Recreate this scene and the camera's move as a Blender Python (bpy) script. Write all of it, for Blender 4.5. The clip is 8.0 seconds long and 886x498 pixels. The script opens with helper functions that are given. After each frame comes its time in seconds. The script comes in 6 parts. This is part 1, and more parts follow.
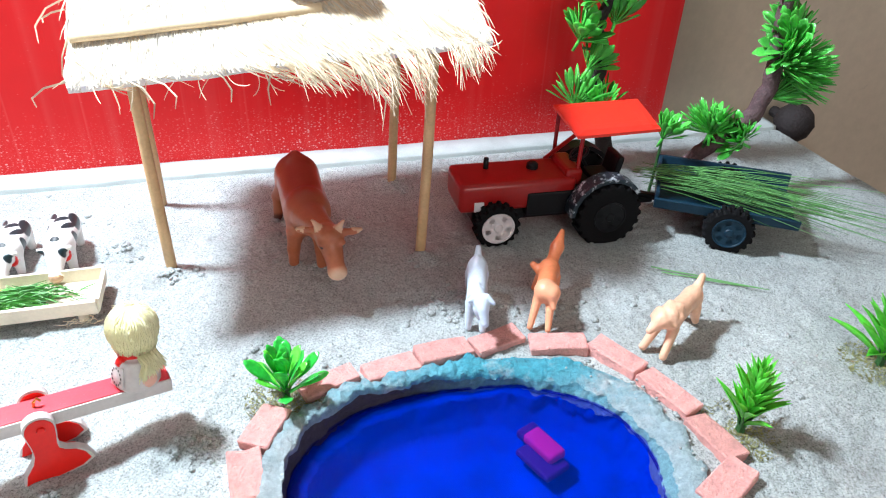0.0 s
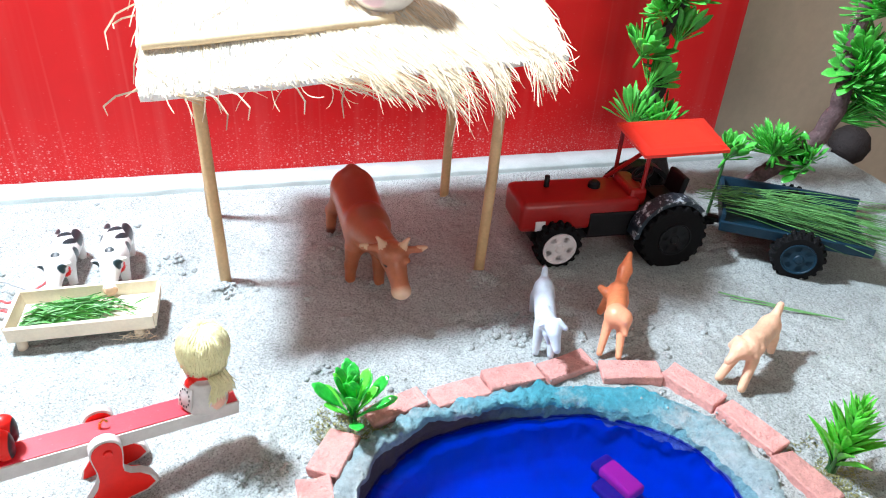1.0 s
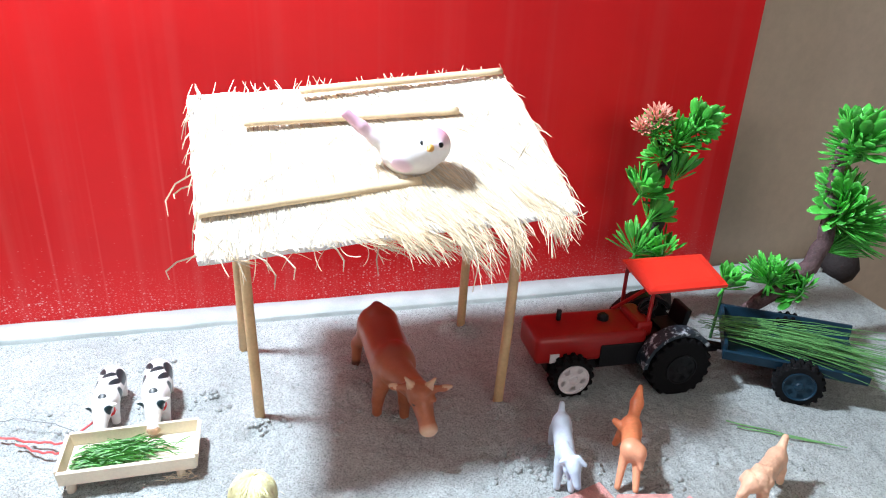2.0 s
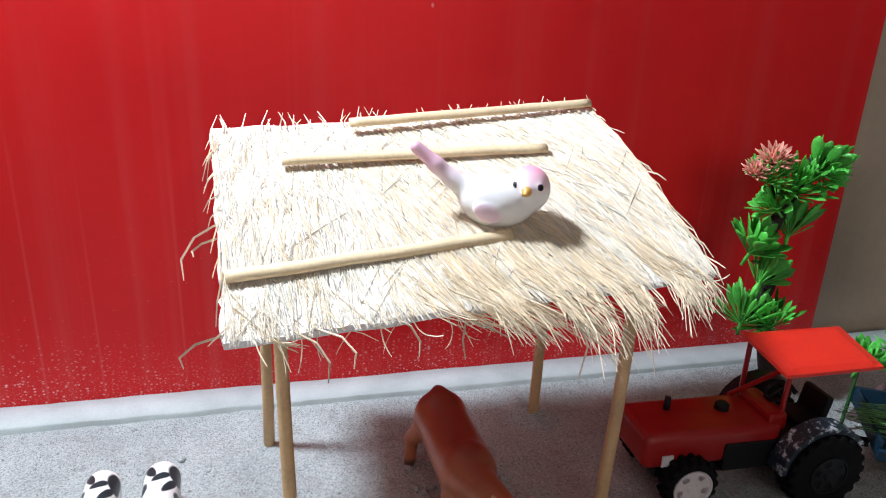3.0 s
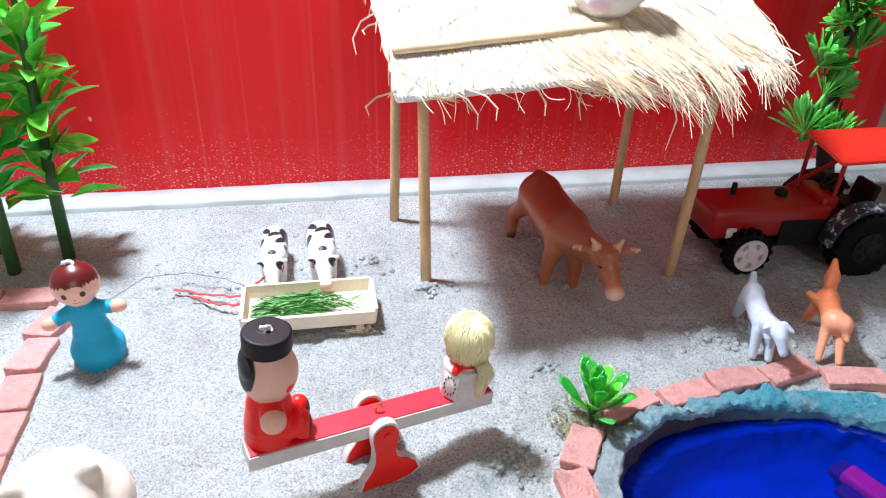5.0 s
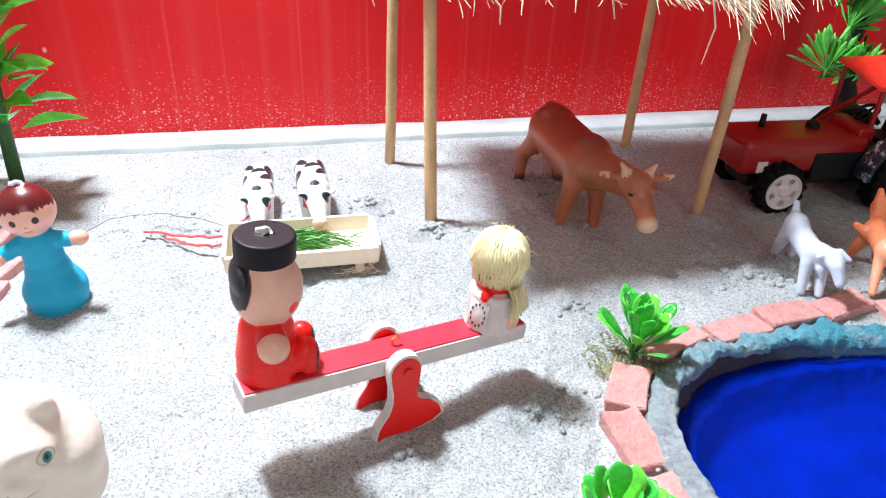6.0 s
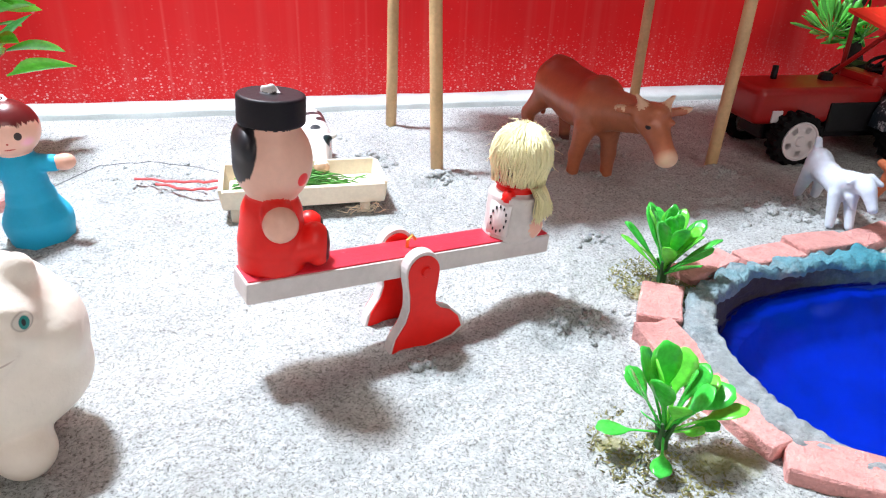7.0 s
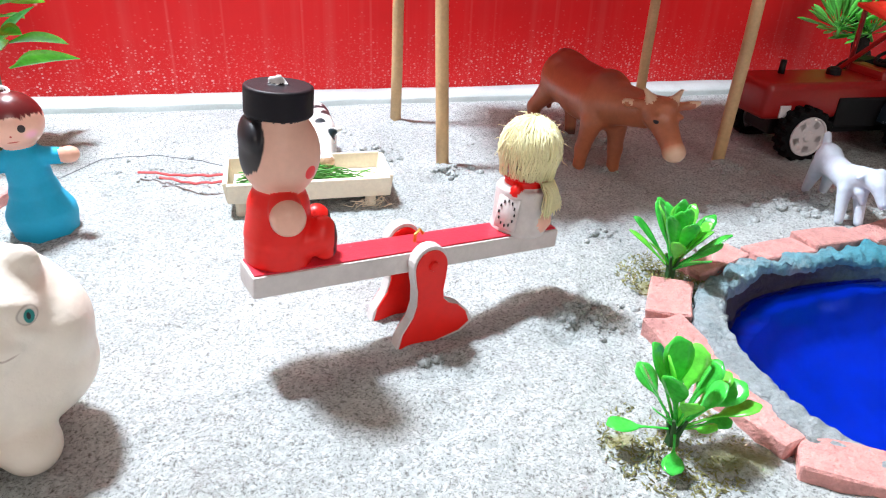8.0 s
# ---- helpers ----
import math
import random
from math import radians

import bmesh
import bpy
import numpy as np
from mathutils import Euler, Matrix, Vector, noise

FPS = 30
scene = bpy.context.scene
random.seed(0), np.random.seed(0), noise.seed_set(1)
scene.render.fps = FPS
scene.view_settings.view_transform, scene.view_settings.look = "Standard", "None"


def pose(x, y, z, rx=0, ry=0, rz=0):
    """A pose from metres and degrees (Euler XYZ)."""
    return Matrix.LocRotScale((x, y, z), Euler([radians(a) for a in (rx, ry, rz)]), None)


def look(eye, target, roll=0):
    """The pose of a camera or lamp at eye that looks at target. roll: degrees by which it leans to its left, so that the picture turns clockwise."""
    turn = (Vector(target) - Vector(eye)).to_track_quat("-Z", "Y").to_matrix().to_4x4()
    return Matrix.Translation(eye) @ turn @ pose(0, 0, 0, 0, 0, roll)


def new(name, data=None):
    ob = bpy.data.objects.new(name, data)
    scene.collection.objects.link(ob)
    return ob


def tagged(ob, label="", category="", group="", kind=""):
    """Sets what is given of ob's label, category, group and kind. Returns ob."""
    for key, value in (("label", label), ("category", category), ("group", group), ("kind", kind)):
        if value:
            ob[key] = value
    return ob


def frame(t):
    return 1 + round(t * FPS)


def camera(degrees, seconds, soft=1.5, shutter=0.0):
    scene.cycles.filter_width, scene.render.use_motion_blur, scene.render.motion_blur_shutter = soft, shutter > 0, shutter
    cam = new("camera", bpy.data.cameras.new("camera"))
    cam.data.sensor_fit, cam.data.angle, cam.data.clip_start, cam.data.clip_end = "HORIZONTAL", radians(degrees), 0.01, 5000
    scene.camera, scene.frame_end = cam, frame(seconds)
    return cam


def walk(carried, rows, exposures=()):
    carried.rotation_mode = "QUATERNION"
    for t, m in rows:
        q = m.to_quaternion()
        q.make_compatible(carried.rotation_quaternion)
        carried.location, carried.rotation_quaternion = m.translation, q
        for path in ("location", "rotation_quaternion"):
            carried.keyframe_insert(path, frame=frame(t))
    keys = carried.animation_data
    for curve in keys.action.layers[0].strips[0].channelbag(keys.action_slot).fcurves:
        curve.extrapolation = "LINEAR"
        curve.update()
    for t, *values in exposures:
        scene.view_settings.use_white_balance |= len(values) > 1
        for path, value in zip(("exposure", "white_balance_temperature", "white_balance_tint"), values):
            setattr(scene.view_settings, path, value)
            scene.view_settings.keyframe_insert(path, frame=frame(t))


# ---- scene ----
cam = camera(64.84, 8.0, 1.1)
PATH = [
    (0, 0.04291, -0.40065, 0.18705, 57.371, -16.851, 2.599),
    (0.5, 0.03284, -0.38758, 0.18192, 57.133, -16.114, 2.737),
    (1, 0.02275, -0.38446, 0.18356, 58.249, -15.872, 3.454),
    (1.5, 0.01092, -0.40268, 0.20196, 62.018, -14.778, 4.061),
    (2, 0.00848, -0.39279, 0.21330, 65.891, -15.498, 2.553),
    (2.2, 0.00621, -0.37558, 0.21068, 66.771, -15.808, 3.138),
    (3.3, -0.00754, -0.30961, 0.17934, 71.036, -13.904, 2.047),
    (3.5, -0.00980, -0.30530, 0.17563, 70.131, -12.413, 1.515),
    (4, -0.01319, -0.30324, 0.17658, 68.968, -11.267, 1.960),
    (4.5, -0.02955, -0.34756, 0.18341, 64.563, -11.389, 3.223),
    (5, -0.04534, -0.37920, 0.17631, 59.845, -11.151, 1.920),
    (5.2, -0.05027, -0.37761, 0.17267, 58.222, -11.135, 1.983),
    (6.3, -0.05605, -0.35693, 0.12267, 61.747, -14.949, 2.906),
    (6.5, -0.05608, -0.36012, 0.11448, 63.886, -15.072, 2.848),
    (7, -0.06271, -0.36333, 0.09839, 63.068, -14.767, 2.206),
    (7.5, -0.06543, -0.36325, 0.09694, 62.535, -14.082, 1.827),
    (8, -0.06392, -0.36161, 0.09726, 62.713, -14.683, 2.338),
]
EXPOSURES = [(0.0, 0.40, 6350, 13), (1.0, 0.38, 6350, 13), (1.5, 0.22, 6350, 14), (2.2, 0.02, 6350, 15), (3.3, -0.74, 6500, 17), (4.0, -0.78, 6500, 17), (4.5, -0.50, 6500, 17), (5.0, -0.10, 6500, 20), (6.5, 0.19, 6650, 20), (8.0, 0.17, 6650, 18)]
walk(cam, [(t, pose(x, y, z, rx, 0, rz) @ pose(0, 0, 0, 0, 0, roll)) for t, x, y, z, rx, rz, roll in PATH], EXPOSURES)
LAMP, FILL = 22.5, 11.5
# exposure and white balance follow the phone's automatic control
# ---- light ----
MM = 0.001
world = bpy.data.worlds.new("world")
world.use_nodes = True
world.node_tree.nodes["Background"].inputs[0].default_value = (0.55, 0.6, 0.7, 1)
world.node_tree.nodes["Background"].inputs[1].default_value = 0.15
scene.world = world
lamp_data = bpy.data.lights.new("lamp", "POINT")
lamp_data.energy, lamp_data.shadow_soft_size, lamp_data.color = LAMP, 0.030, (0.765, 0.905, 1.0)
lamp = new("lamp", lamp_data)
lamp.location = (-0.164, -0.043, 0.480)
# added soft lamp behind the camera to lift the shade; no source is known
fill_data = bpy.data.lights.new("fill_light", "AREA")
fill_data.energy, fill_data.size, fill_data.color = FILL, 1.0, (1.0, 0.92, 0.84)
fill_lamp = new("fill_light", fill_data)
fill_lamp.matrix_basis = look((0.2, -2.012, 0.8), (0.2, 0.0, 0.4))


# ---- materials ----
def colour(r, g, b):
    return (r, g, b, 1.0)


class Nodes:
    """A small hand for building node trees."""

    def __init__(self, name):
        self.mat = bpy.data.materials.new(name)
        self.mat.use_nodes = True
        self.tree = self.mat.node_tree
        self.bsdf = self.tree.nodes["Principled BSDF"]
        self.coord = self.tree.nodes.new("ShaderNodeTexCoord").outputs["Object"]

    def add(self, kind, **values):
        node = self.tree.nodes.new(kind)
        for key, value in values.items():
            node.inputs[key.replace("_", " ")].default_value = value
        return node

    def link(self, a, b):
        self.tree.links.new(a, b)

    def noise(self, scale, detail=3.0, rough=0.6, vector=None):
        node = self.add("ShaderNodeTexNoise", Scale=scale, Detail=detail, Roughness=rough)
        self.link(vector or self.coord, node.inputs["Vector"])
        return node.outputs["Fac"]

    def ramp(self, fac, low, high, c0=(0, 0, 0, 1), c1=(1, 1, 1, 1)):
        node = self.add("ShaderNodeValToRGB")
        node.color_ramp.elements[0].position, node.color_ramp.elements[1].position = low, high
        node.color_ramp.elements[0].color, node.color_ramp.elements[1].color = c0, c1
        self.link(fac, node.inputs["Fac"])
        return node.outputs["Color"]

    def mix(self, fac, a, b, how="MIX"):
        node = self.tree.nodes.new("ShaderNodeMix")
        node.data_type, node.blend_type = "RGBA", how
        for socket, value in ((node.inputs[0], fac), (node.inputs[6], a), (node.inputs[7], b)):
            if hasattr(value, "links"):
                self.link(value, socket)
            else:
                socket.default_value = value
        return node.outputs[2]

    def bump(self, height, strength, distance):
        node = self.add("ShaderNodeBump", Strength=strength, Distance=distance)
        self.link(height, node.inputs["Height"])
        old = self.bsdf.inputs["Normal"]
        if old.links:
            self.link(old.links[0].from_socket, node.inputs["Normal"])
        self.link(node.outputs["Normal"], old)

    def stretch(self, x, y, z):
        node = self.tree.nodes.new("ShaderNodeMapping")
        node.inputs["Scale"].default_value = (x, y, z)
        self.link(self.coord, node.inputs["Vector"])
        return node.outputs["Vector"]


def paint(name, rgb, rough=0.5, vary=0.12, coarse=60, fine=900, relief=0.15, depth=0.0003, metal=0.0, gloss=0.5, worn=None, random_piece=0.0, island=0.0, see=0.0):
    """A surface with colour drift at two sizes, fine relief and, if wanted, worn patches of another colour."""
    n = Nodes(name)
    dark = colour(*(v * (1 - vary * 1.6) for v in rgb))
    light = colour(*(min(1, v * (1 + vary)) for v in rgb))
    base = n.ramp(n.noise(coarse), 0.3, 0.72, dark, light)
    base = n.mix(0.35, base, n.ramp(n.noise(fine), 0.3, 0.7, dark, light))
    if worn:
        amount, tone = worn
        base = n.mix(n.ramp(n.noise(coarse * 4, 5, 0.7), 1 - amount - 0.06, 1 - amount + 0.02), base, colour(*tone))
    if random_piece or island:
        if random_piece:
            source, span = n.tree.nodes.new("ShaderNodeObjectInfo").outputs["Random"], random_piece
        else:
            source, span = n.tree.nodes.new("ShaderNodeNewGeometry").outputs["Random Per Island"], island
        tone = n.ramp(source, 0, 1, colour(1 - span, 1 - span, 1 - span * 1.1), colour(1 + span * 0.3, 1 + span * 0.25, 1 + span * 0.2))
        base = n.mix(1.0, base, tone, "MULTIPLY")
    n.link(base, n.bsdf.inputs["Base Color"])
    n.bsdf.inputs["Roughness"].default_value, n.bsdf.inputs["Metallic"].default_value = rough, metal
    n.bsdf.inputs["Specular IOR Level"].default_value = gloss
    if see:
        n.bsdf.inputs["Subsurface Weight"].default_value = see
        n.bsdf.inputs["Subsurface Radius"].default_value = (0.003, 0.003, 0.001)
        n.bsdf.inputs["Subsurface Scale"].default_value = 0.5
    if relief:
        n.bump(n.noise(fine, 4, 0.65), relief, depth)
    return n.mat


def sand_material():
    n = Nodes("sand")
    big = n.ramp(n.noise(16, 4), 0.3, 0.7, colour(0.37, 0.40, 0.395), colour(0.51, 0.55, 0.545))
    damp = n.mix(n.ramp(n.noise(48, 5, 0.7), 0.56, 0.78), big, colour(0.35, 0.355, 0.345))
    cell = n.add("ShaderNodeTexVoronoi", Scale=1500.0)
    n.link(n.coord, cell.inputs["Vector"])
    grain = n.ramp(cell.outputs["Color"], 0.05, 0.95, colour(0.50, 0.49, 0.47), colour(1.3, 1.3, 1.3))
    base = n.mix(0.5, damp, grain, "MULTIPLY")
    pores = n.ramp(n.noise(1500, 3, 0.75), 0.36, 0.47, colour(0.14, 0.12, 0.10), colour(1, 1, 1))
    base = n.mix(0.68, base, pores, "MULTIPLY")
    specks = n.ramp(n.noise(1000, 3, 0.7), 0.35, 0.42, colour(0.2, 0.175, 0.15), colour(1, 1, 1))
    base = n.mix(0.55, base, specks, "MULTIPLY")
    pits = n.ramp(n.noise(260, 4, 0.75), 0.30, 0.40, colour(0.5, 0.48, 0.45), colour(1, 1, 1))
    base = n.mix(0.6, base, pits, "MULTIPLY")
    # olive patches of moss round the plants
    blot = n.noise(90, 4, 0.7)
    for mx, my, wide, deep in ((37, -211, 11, 8), (19, -277, 17, 10), (-1, -267, 8, 5)):
        near = n.tree.nodes.new("ShaderNodeVectorMath")
        near.operation = "SUBTRACT"
        n.link(n.coord, near.inputs[0])
        near.inputs[1].default_value = (mx * MM, my * MM, 0)
        scaled = n.tree.nodes.new("ShaderNodeVectorMath")
        scaled.operation = "MULTIPLY"
        n.link(near.outputs[0], scaled.inputs[0])
        scaled.inputs[1].default_value = (1000 / wide, 1000 / deep, 0)
        far = n.tree.nodes.new("ShaderNodeVectorMath")
        far.operation = "LENGTH"
        n.link(scaled.outputs[0], far.inputs[0])
        ragged = n.add("ShaderNodeMath")
        n.link(far.outputs["Value"], ragged.inputs[0])
        n.link(blot, ragged.inputs[1])
        base = n.mix(n.ramp(ragged.outputs[0], 0.75, 1.45, colour(0.8, 0.8, 0.8), colour(0, 0, 0)), base, colour(0.27, 0.26, 0.11))
    n.link(base, n.bsdf.inputs["Base Color"])
    n.bsdf.inputs["Roughness"].default_value = 0.9
    n.bsdf.inputs["Specular IOR Level"].default_value = 0.2
    n.bump(n.noise(70, 4, 0.65), 0.45, 0.004)
    n.bump(n.noise(240, 4, 0.7), 0.55, 0.0016)
    n.bump(n.noise(1100, 3, 0.7), 0.8, 0.0006)
    return n.mat


def red_board_material():
    n = Nodes("red_gloss_paint")
    base = n.ramp(n.noise(9, 4), 0.3, 0.7, colour(0.70, 0.008, 0.010), colour(0.82, 0.012, 0.014))
    split = n.tree.nodes.new("ShaderNodeSeparateXYZ")
    n.link(n.coord, split.inputs[0])

    def times(*values):
        out = values[0]
        for value in values[1:]:
            node = n.add("ShaderNodeMath")
            node.operation = "MULTIPLY"
            n.link(out, node.inputs[0])
            n.link(value, node.inputs[1])
            out = node.outputs[0]
        return out

    def height(z0, v0, z1, v1):
        node = n.add("ShaderNodeMapRange")
        n.link(split.outputs["Z"], node.inputs["Value"])
        for key, value in (("From Min", z0), ("From Max", z1), ("To Min", v0), ("To Max", v1)):
            node.inputs[key].default_value = value
        return node.outputs["Result"]

    # pale runs of dried water, straight down
    thin_run = n.ramp(n.noise(1.0, 2, 0.5, n.stretch(210, 1, 1.2)), 0.60, 0.70)
    wide_run = n.ramp(n.noise(1.0, 3, 0.6, n.stretch(75, 1, 0.8)), 0.50, 0.75)
    base = n.mix(times(thin_run, height(0.15, 0.01, 0.02, 0.10)), base, colour(0.85, 0.42, 0.40))
    base = n.mix(times(wide_run, height(0.22, 0.02, 0.02, 0.09)), base, colour(0.85, 0.42, 0.40))
    # splashed sand grains, thick near the ground
    for scale, size, top, much in ((700.0, 0.32, 0.034, 0.8), (560.0, 0.28, 0.042, 0.75), (360.0, 0.14, 0.12, 0.25)):
        cells = n.add("ShaderNodeTexVoronoi", Scale=scale)
        n.link(n.stretch(0.75, 0.05, 1.0), cells.inputs["Vector"])
        grain = n.ramp(cells.outputs["Distance"], size * 0.72, size, colour(1, 1, 1), colour(0, 0, 0))
        pick = n.tree.nodes.new("ShaderNodeSeparateColor")
        n.link(cells.outputs["Color"], pick.inputs[0])
        chosen = n.ramp(pick.outputs[0], 0.55, 0.62)
        patch = n.ramp(n.noise(22, 3), 0.36, 0.62)
        base = n.mix(times(grain, chosen, patch, height(top, 0.0, 0.004, much)), base, colour(0.88, 0.62, 0.60))
    fine = n.ramp(n.noise(900, 3, 0.7), 0.56, 0.66)
    base = n.mix(times(fine, height(0.032, 0.0, 0.003, 0.4)), base, colour(0.80, 0.52, 0.50))
    # a few larger flecks
    flecks = n.add("ShaderNodeTexVoronoi", Scale=30.0)
    n.link(n.stretch(1.0, 0.05, 0.7), flecks.inputs["Vector"])
    base = n.mix(n.ramp(flecks.outputs["Distance"], 0.022, 0.036, colour(0.6, 0.6, 0.6), colour(0, 0, 0)), base, colour(0.86, 0.50, 0.48))
    n.link(base, n.bsdf.inputs["Base Color"])
    rough = n.ramp(n.noise(40, 4), 0.3, 0.7, colour(0.38, 0.38, 0.38), colour(0.5, 0.5, 0.5))
    n.link(rough, n.bsdf.inputs["Roughness"])
    n.bsdf.inputs["Specular IOR Level"].default_value = 0.35
    n.bump(n.noise(180, 3), 0.06, 0.0006)
    return n.mat


def water_material():
    n = Nodes("dyed_blue_water")
    tint = n.tree.nodes.new("ShaderNodeBsdfTransparent")
    tint.inputs["Color"].default_value = colour(0.62, 0.50, 0.90)
    dye = n.tree.nodes.new("ShaderNodeBsdfDiffuse")
    dye.inputs["Color"].default_value = colour(0.0, 0.05, 0.55)
    shine = n.tree.nodes.new("ShaderNodeBsdfGlossy")
    shine.inputs["Roughness"].default_value = 0.03
    body = n.tree.nodes.new("ShaderNodeMixShader")
    body.inputs[0].default_value = 0.12
    n.link(tint.outputs[0], body.inputs[1])
    n.link(dye.outputs[0], body.inputs[2])
    fresnel = n.add("ShaderNodeFresnel", IOR=1.33)
    top = n.tree.nodes.new("ShaderNodeMixShader")
    soft_gloss = n.add("ShaderNodeMath")
    soft_gloss.operation = "MULTIPLY"
    n.link(fresnel.outputs[0], soft_gloss.inputs[0])
    soft_gloss.inputs[1].default_value = 0.28
    n.link(soft_gloss.outputs[0], top.inputs[0])
    n.link(body.outputs[0], top.inputs[1])
    n.link(shine.outputs[0], top.inputs[2])
    bump = n.add("ShaderNodeBump", Strength=0.05, Distance=0.001)
    n.link(n.noise(60, 2), bump.inputs["Height"])
    n.link(bump.outputs[0], shine.inputs["Normal"])
    n.link(top.outputs[0], n.tree.nodes["Material Output"].inputs["Surface"])
    return n.mat


def painted(name, rgb, layers, rough=0.35, vary=0.05, coarse=60, fine=700, relief=0.08, depth=0.0002, gloss=0.5):
    """Enamel with brushed-on patches: (centre, radii, turn, colour, softness, raggedness), all in millimetres and degrees."""
    n = Nodes(name)
    dark, light = colour(*(v * (1 - vary * 1.6) for v in rgb)), colour(*(min(1, v * (1 + vary)) for v in rgb))
    base = n.mix(0.4, n.ramp(n.noise(coarse), 0.3, 0.72, dark, light), n.ramp(n.noise(fine), 0.3, 0.7, dark, light))
    for centre, radii, turn, tone, soft, ragged in layers:
        place = n.coord
        if ragged:
            brush = n.add("ShaderNodeTexNoise", Scale=1.0, Detail=2.0)
            n.link(n.stretch(900, 900, 120), brush.inputs["Vector"])
            off = n.tree.nodes.new("ShaderNodeVectorMath")
            off.operation = "MULTIPLY_ADD"
            n.link(brush.outputs["Color"], off.inputs[0])
            off.inputs[1].default_value = (ragged * 0.3 * MM, ragged * 0.3 * MM, ragged * 2 * MM)
            n.link(n.coord, off.inputs[2])
            place = off.outputs[0]
        local = n.tree.nodes.new("ShaderNodeMapping")
        local.vector_type = "TEXTURE"
        local.inputs["Location"].default_value = [v * MM for v in centre]
        local.inputs["Rotation"].default_value = [radians(v) for v in turn]
        local.inputs["Scale"].default_value = [v * MM for v in radii]
        n.link(place, local.inputs["Vector"])
        far = n.tree.nodes.new("ShaderNodeVectorMath")
        far.operation = "LENGTH"
        n.link(local.outputs["Vector"], far.inputs[0])
        half = n.add("ShaderNodeMath")
        half.operation = "MULTIPLY"
        half.inputs[1].default_value = 0.5
        n.link(far.outputs["Value"], half.inputs[0])
        base = n.mix(n.ramp(half.outputs[0], 0.5 * (1 - soft), min(1.0, 0.5 * (1 + soft)), colour(1, 1, 1), colour(0, 0, 0)), base, colour(*tone))
    n.link(base, n.bsdf.inputs["Base Color"])
    n.bsdf.inputs["Roughness"].default_value, n.bsdf.inputs["Specular IOR Level"].default_value = rough, gloss
    if relief:
        n.bump(n.noise(fine, 4, 0.65), relief, depth)
    return n.mat


def cement(name, plain, washed, least, start=0.04, beyond=None):
    """Lumpy cement, washed over with blue on the side towards the wall."""
    n = Nodes(name)
    split = n.tree.nodes.new("ShaderNodeSeparateXYZ")
    n.link(n.coord, split.inputs[0])
    reach = n.add("ShaderNodeMapRange")
    n.link(split.outputs["Y"], reach.inputs["Value"])
    for key, value in (("From Min", -0.245), ("From Max", -0.215), ("To Min", 0.25), ("To Max", 1.05)):
        reach.inputs[key].default_value = value
    wash = n.add("ShaderNodeMath")
    wash.operation = "MULTIPLY"
    n.link(reach.outputs["Result"], wash.inputs[0])
    n.link(n.ramp(n.noise(60, 5, 0.7), 0.32, 0.52), wash.inputs[1])
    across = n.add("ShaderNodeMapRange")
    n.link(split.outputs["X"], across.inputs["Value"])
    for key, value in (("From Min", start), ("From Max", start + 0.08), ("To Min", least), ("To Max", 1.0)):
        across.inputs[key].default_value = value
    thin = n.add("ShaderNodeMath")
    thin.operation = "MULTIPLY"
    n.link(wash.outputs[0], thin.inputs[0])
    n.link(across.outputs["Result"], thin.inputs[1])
    # where beyond is given, plain carries painted shade that ends along x
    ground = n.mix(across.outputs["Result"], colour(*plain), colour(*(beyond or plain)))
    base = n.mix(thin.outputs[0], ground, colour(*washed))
    base = n.mix(0.6, base, n.ramp(n.noise(420, 5, 0.75), 0.3, 0.7, colour(0.45, 0.45, 0.45), colour(1.3, 1.3, 1.3)), "MULTIPLY")
    n.link(base, n.bsdf.inputs["Base Color"])
    n.bsdf.inputs["Roughness"].default_value = 0.55
    n.bump(n.noise(330, 6, 0.75), 1.0, 0.0022)
    n.bump(n.noise(1100, 3, 0.7), 0.6, 0.0006)
    return n.mat


SAND = sand_material()
STRIP = paint("sanded_strip", (0.48, 0.52, 0.51), 0.9, 0.14, 40, 1300, 0.5, 0.0006, gloss=0.2, worn=(0.28, (0.44, 0.46, 0.45)))
RED_BOARD = red_board_material()
WATER = water_material()
BEIGE = paint("beige_wall_paint", (0.56, 0.45, 0.34), 0.6, 0.10, 6, 160, 0.15, 0.0006, worn=(0.25, (0.40, 0.33, 0.27)))
PLASTER = paint("room_plaster", (0.45, 0.46, 0.46), 0.8, 0.08, 3, 60, 0.1, 0.001)
BOARD = paint("tray_board", (0.42, 0.36, 0.28), 0.8, 0.15, 30, 500)
TABLE = paint("table_wood", (0.30, 0.20, 0.12), 0.5, 0.2, 15, 300)
BRICK = paint("pink_clay_brick", (0.80, 0.385, 0.355), 0.9, 0.18, 190, 800, 0.95, 0.0012, worn=(0.33, (0.64, 0.26, 0.23)), random_piece=0.16)
CEMENT = cement("blue_washed_cement", (0.45, 0.50, 0.51), (0.06, 0.38, 0.49), 0.35)
# wet inner wall, with the rim's shade painted into its low-x side
WET_SHADED = cement("wet_shaded_cement", (0.075, 0.062, 0.066), (0.05, 0.36, 0.48), 0.0, 0.085, (0.22, 0.40, 0.46))
POOL = paint("pool_floor", (0.0, 0.055, 0.50), 0.8, 0.3, 60, 500, gloss=0.0)
FISH = paint("magenta_plastic", (0.75, 0.02, 0.26), 0.6, 0.1, gloss=0.1)
PURPLE = paint("purple_plastic", (0.05, 0.005, 0.16), 0.6, 0.1, gloss=0.1)
BAMBOO = paint("bamboo_stick", (0.68, 0.45, 0.23), 0.5, 0.18, 45, 700, 0.25, 0.0003)
BATTEN = paint("split_bamboo", (0.90, 0.69, 0.44), 0.45, 0.16, 45, 700, 0.25, 0.0003)
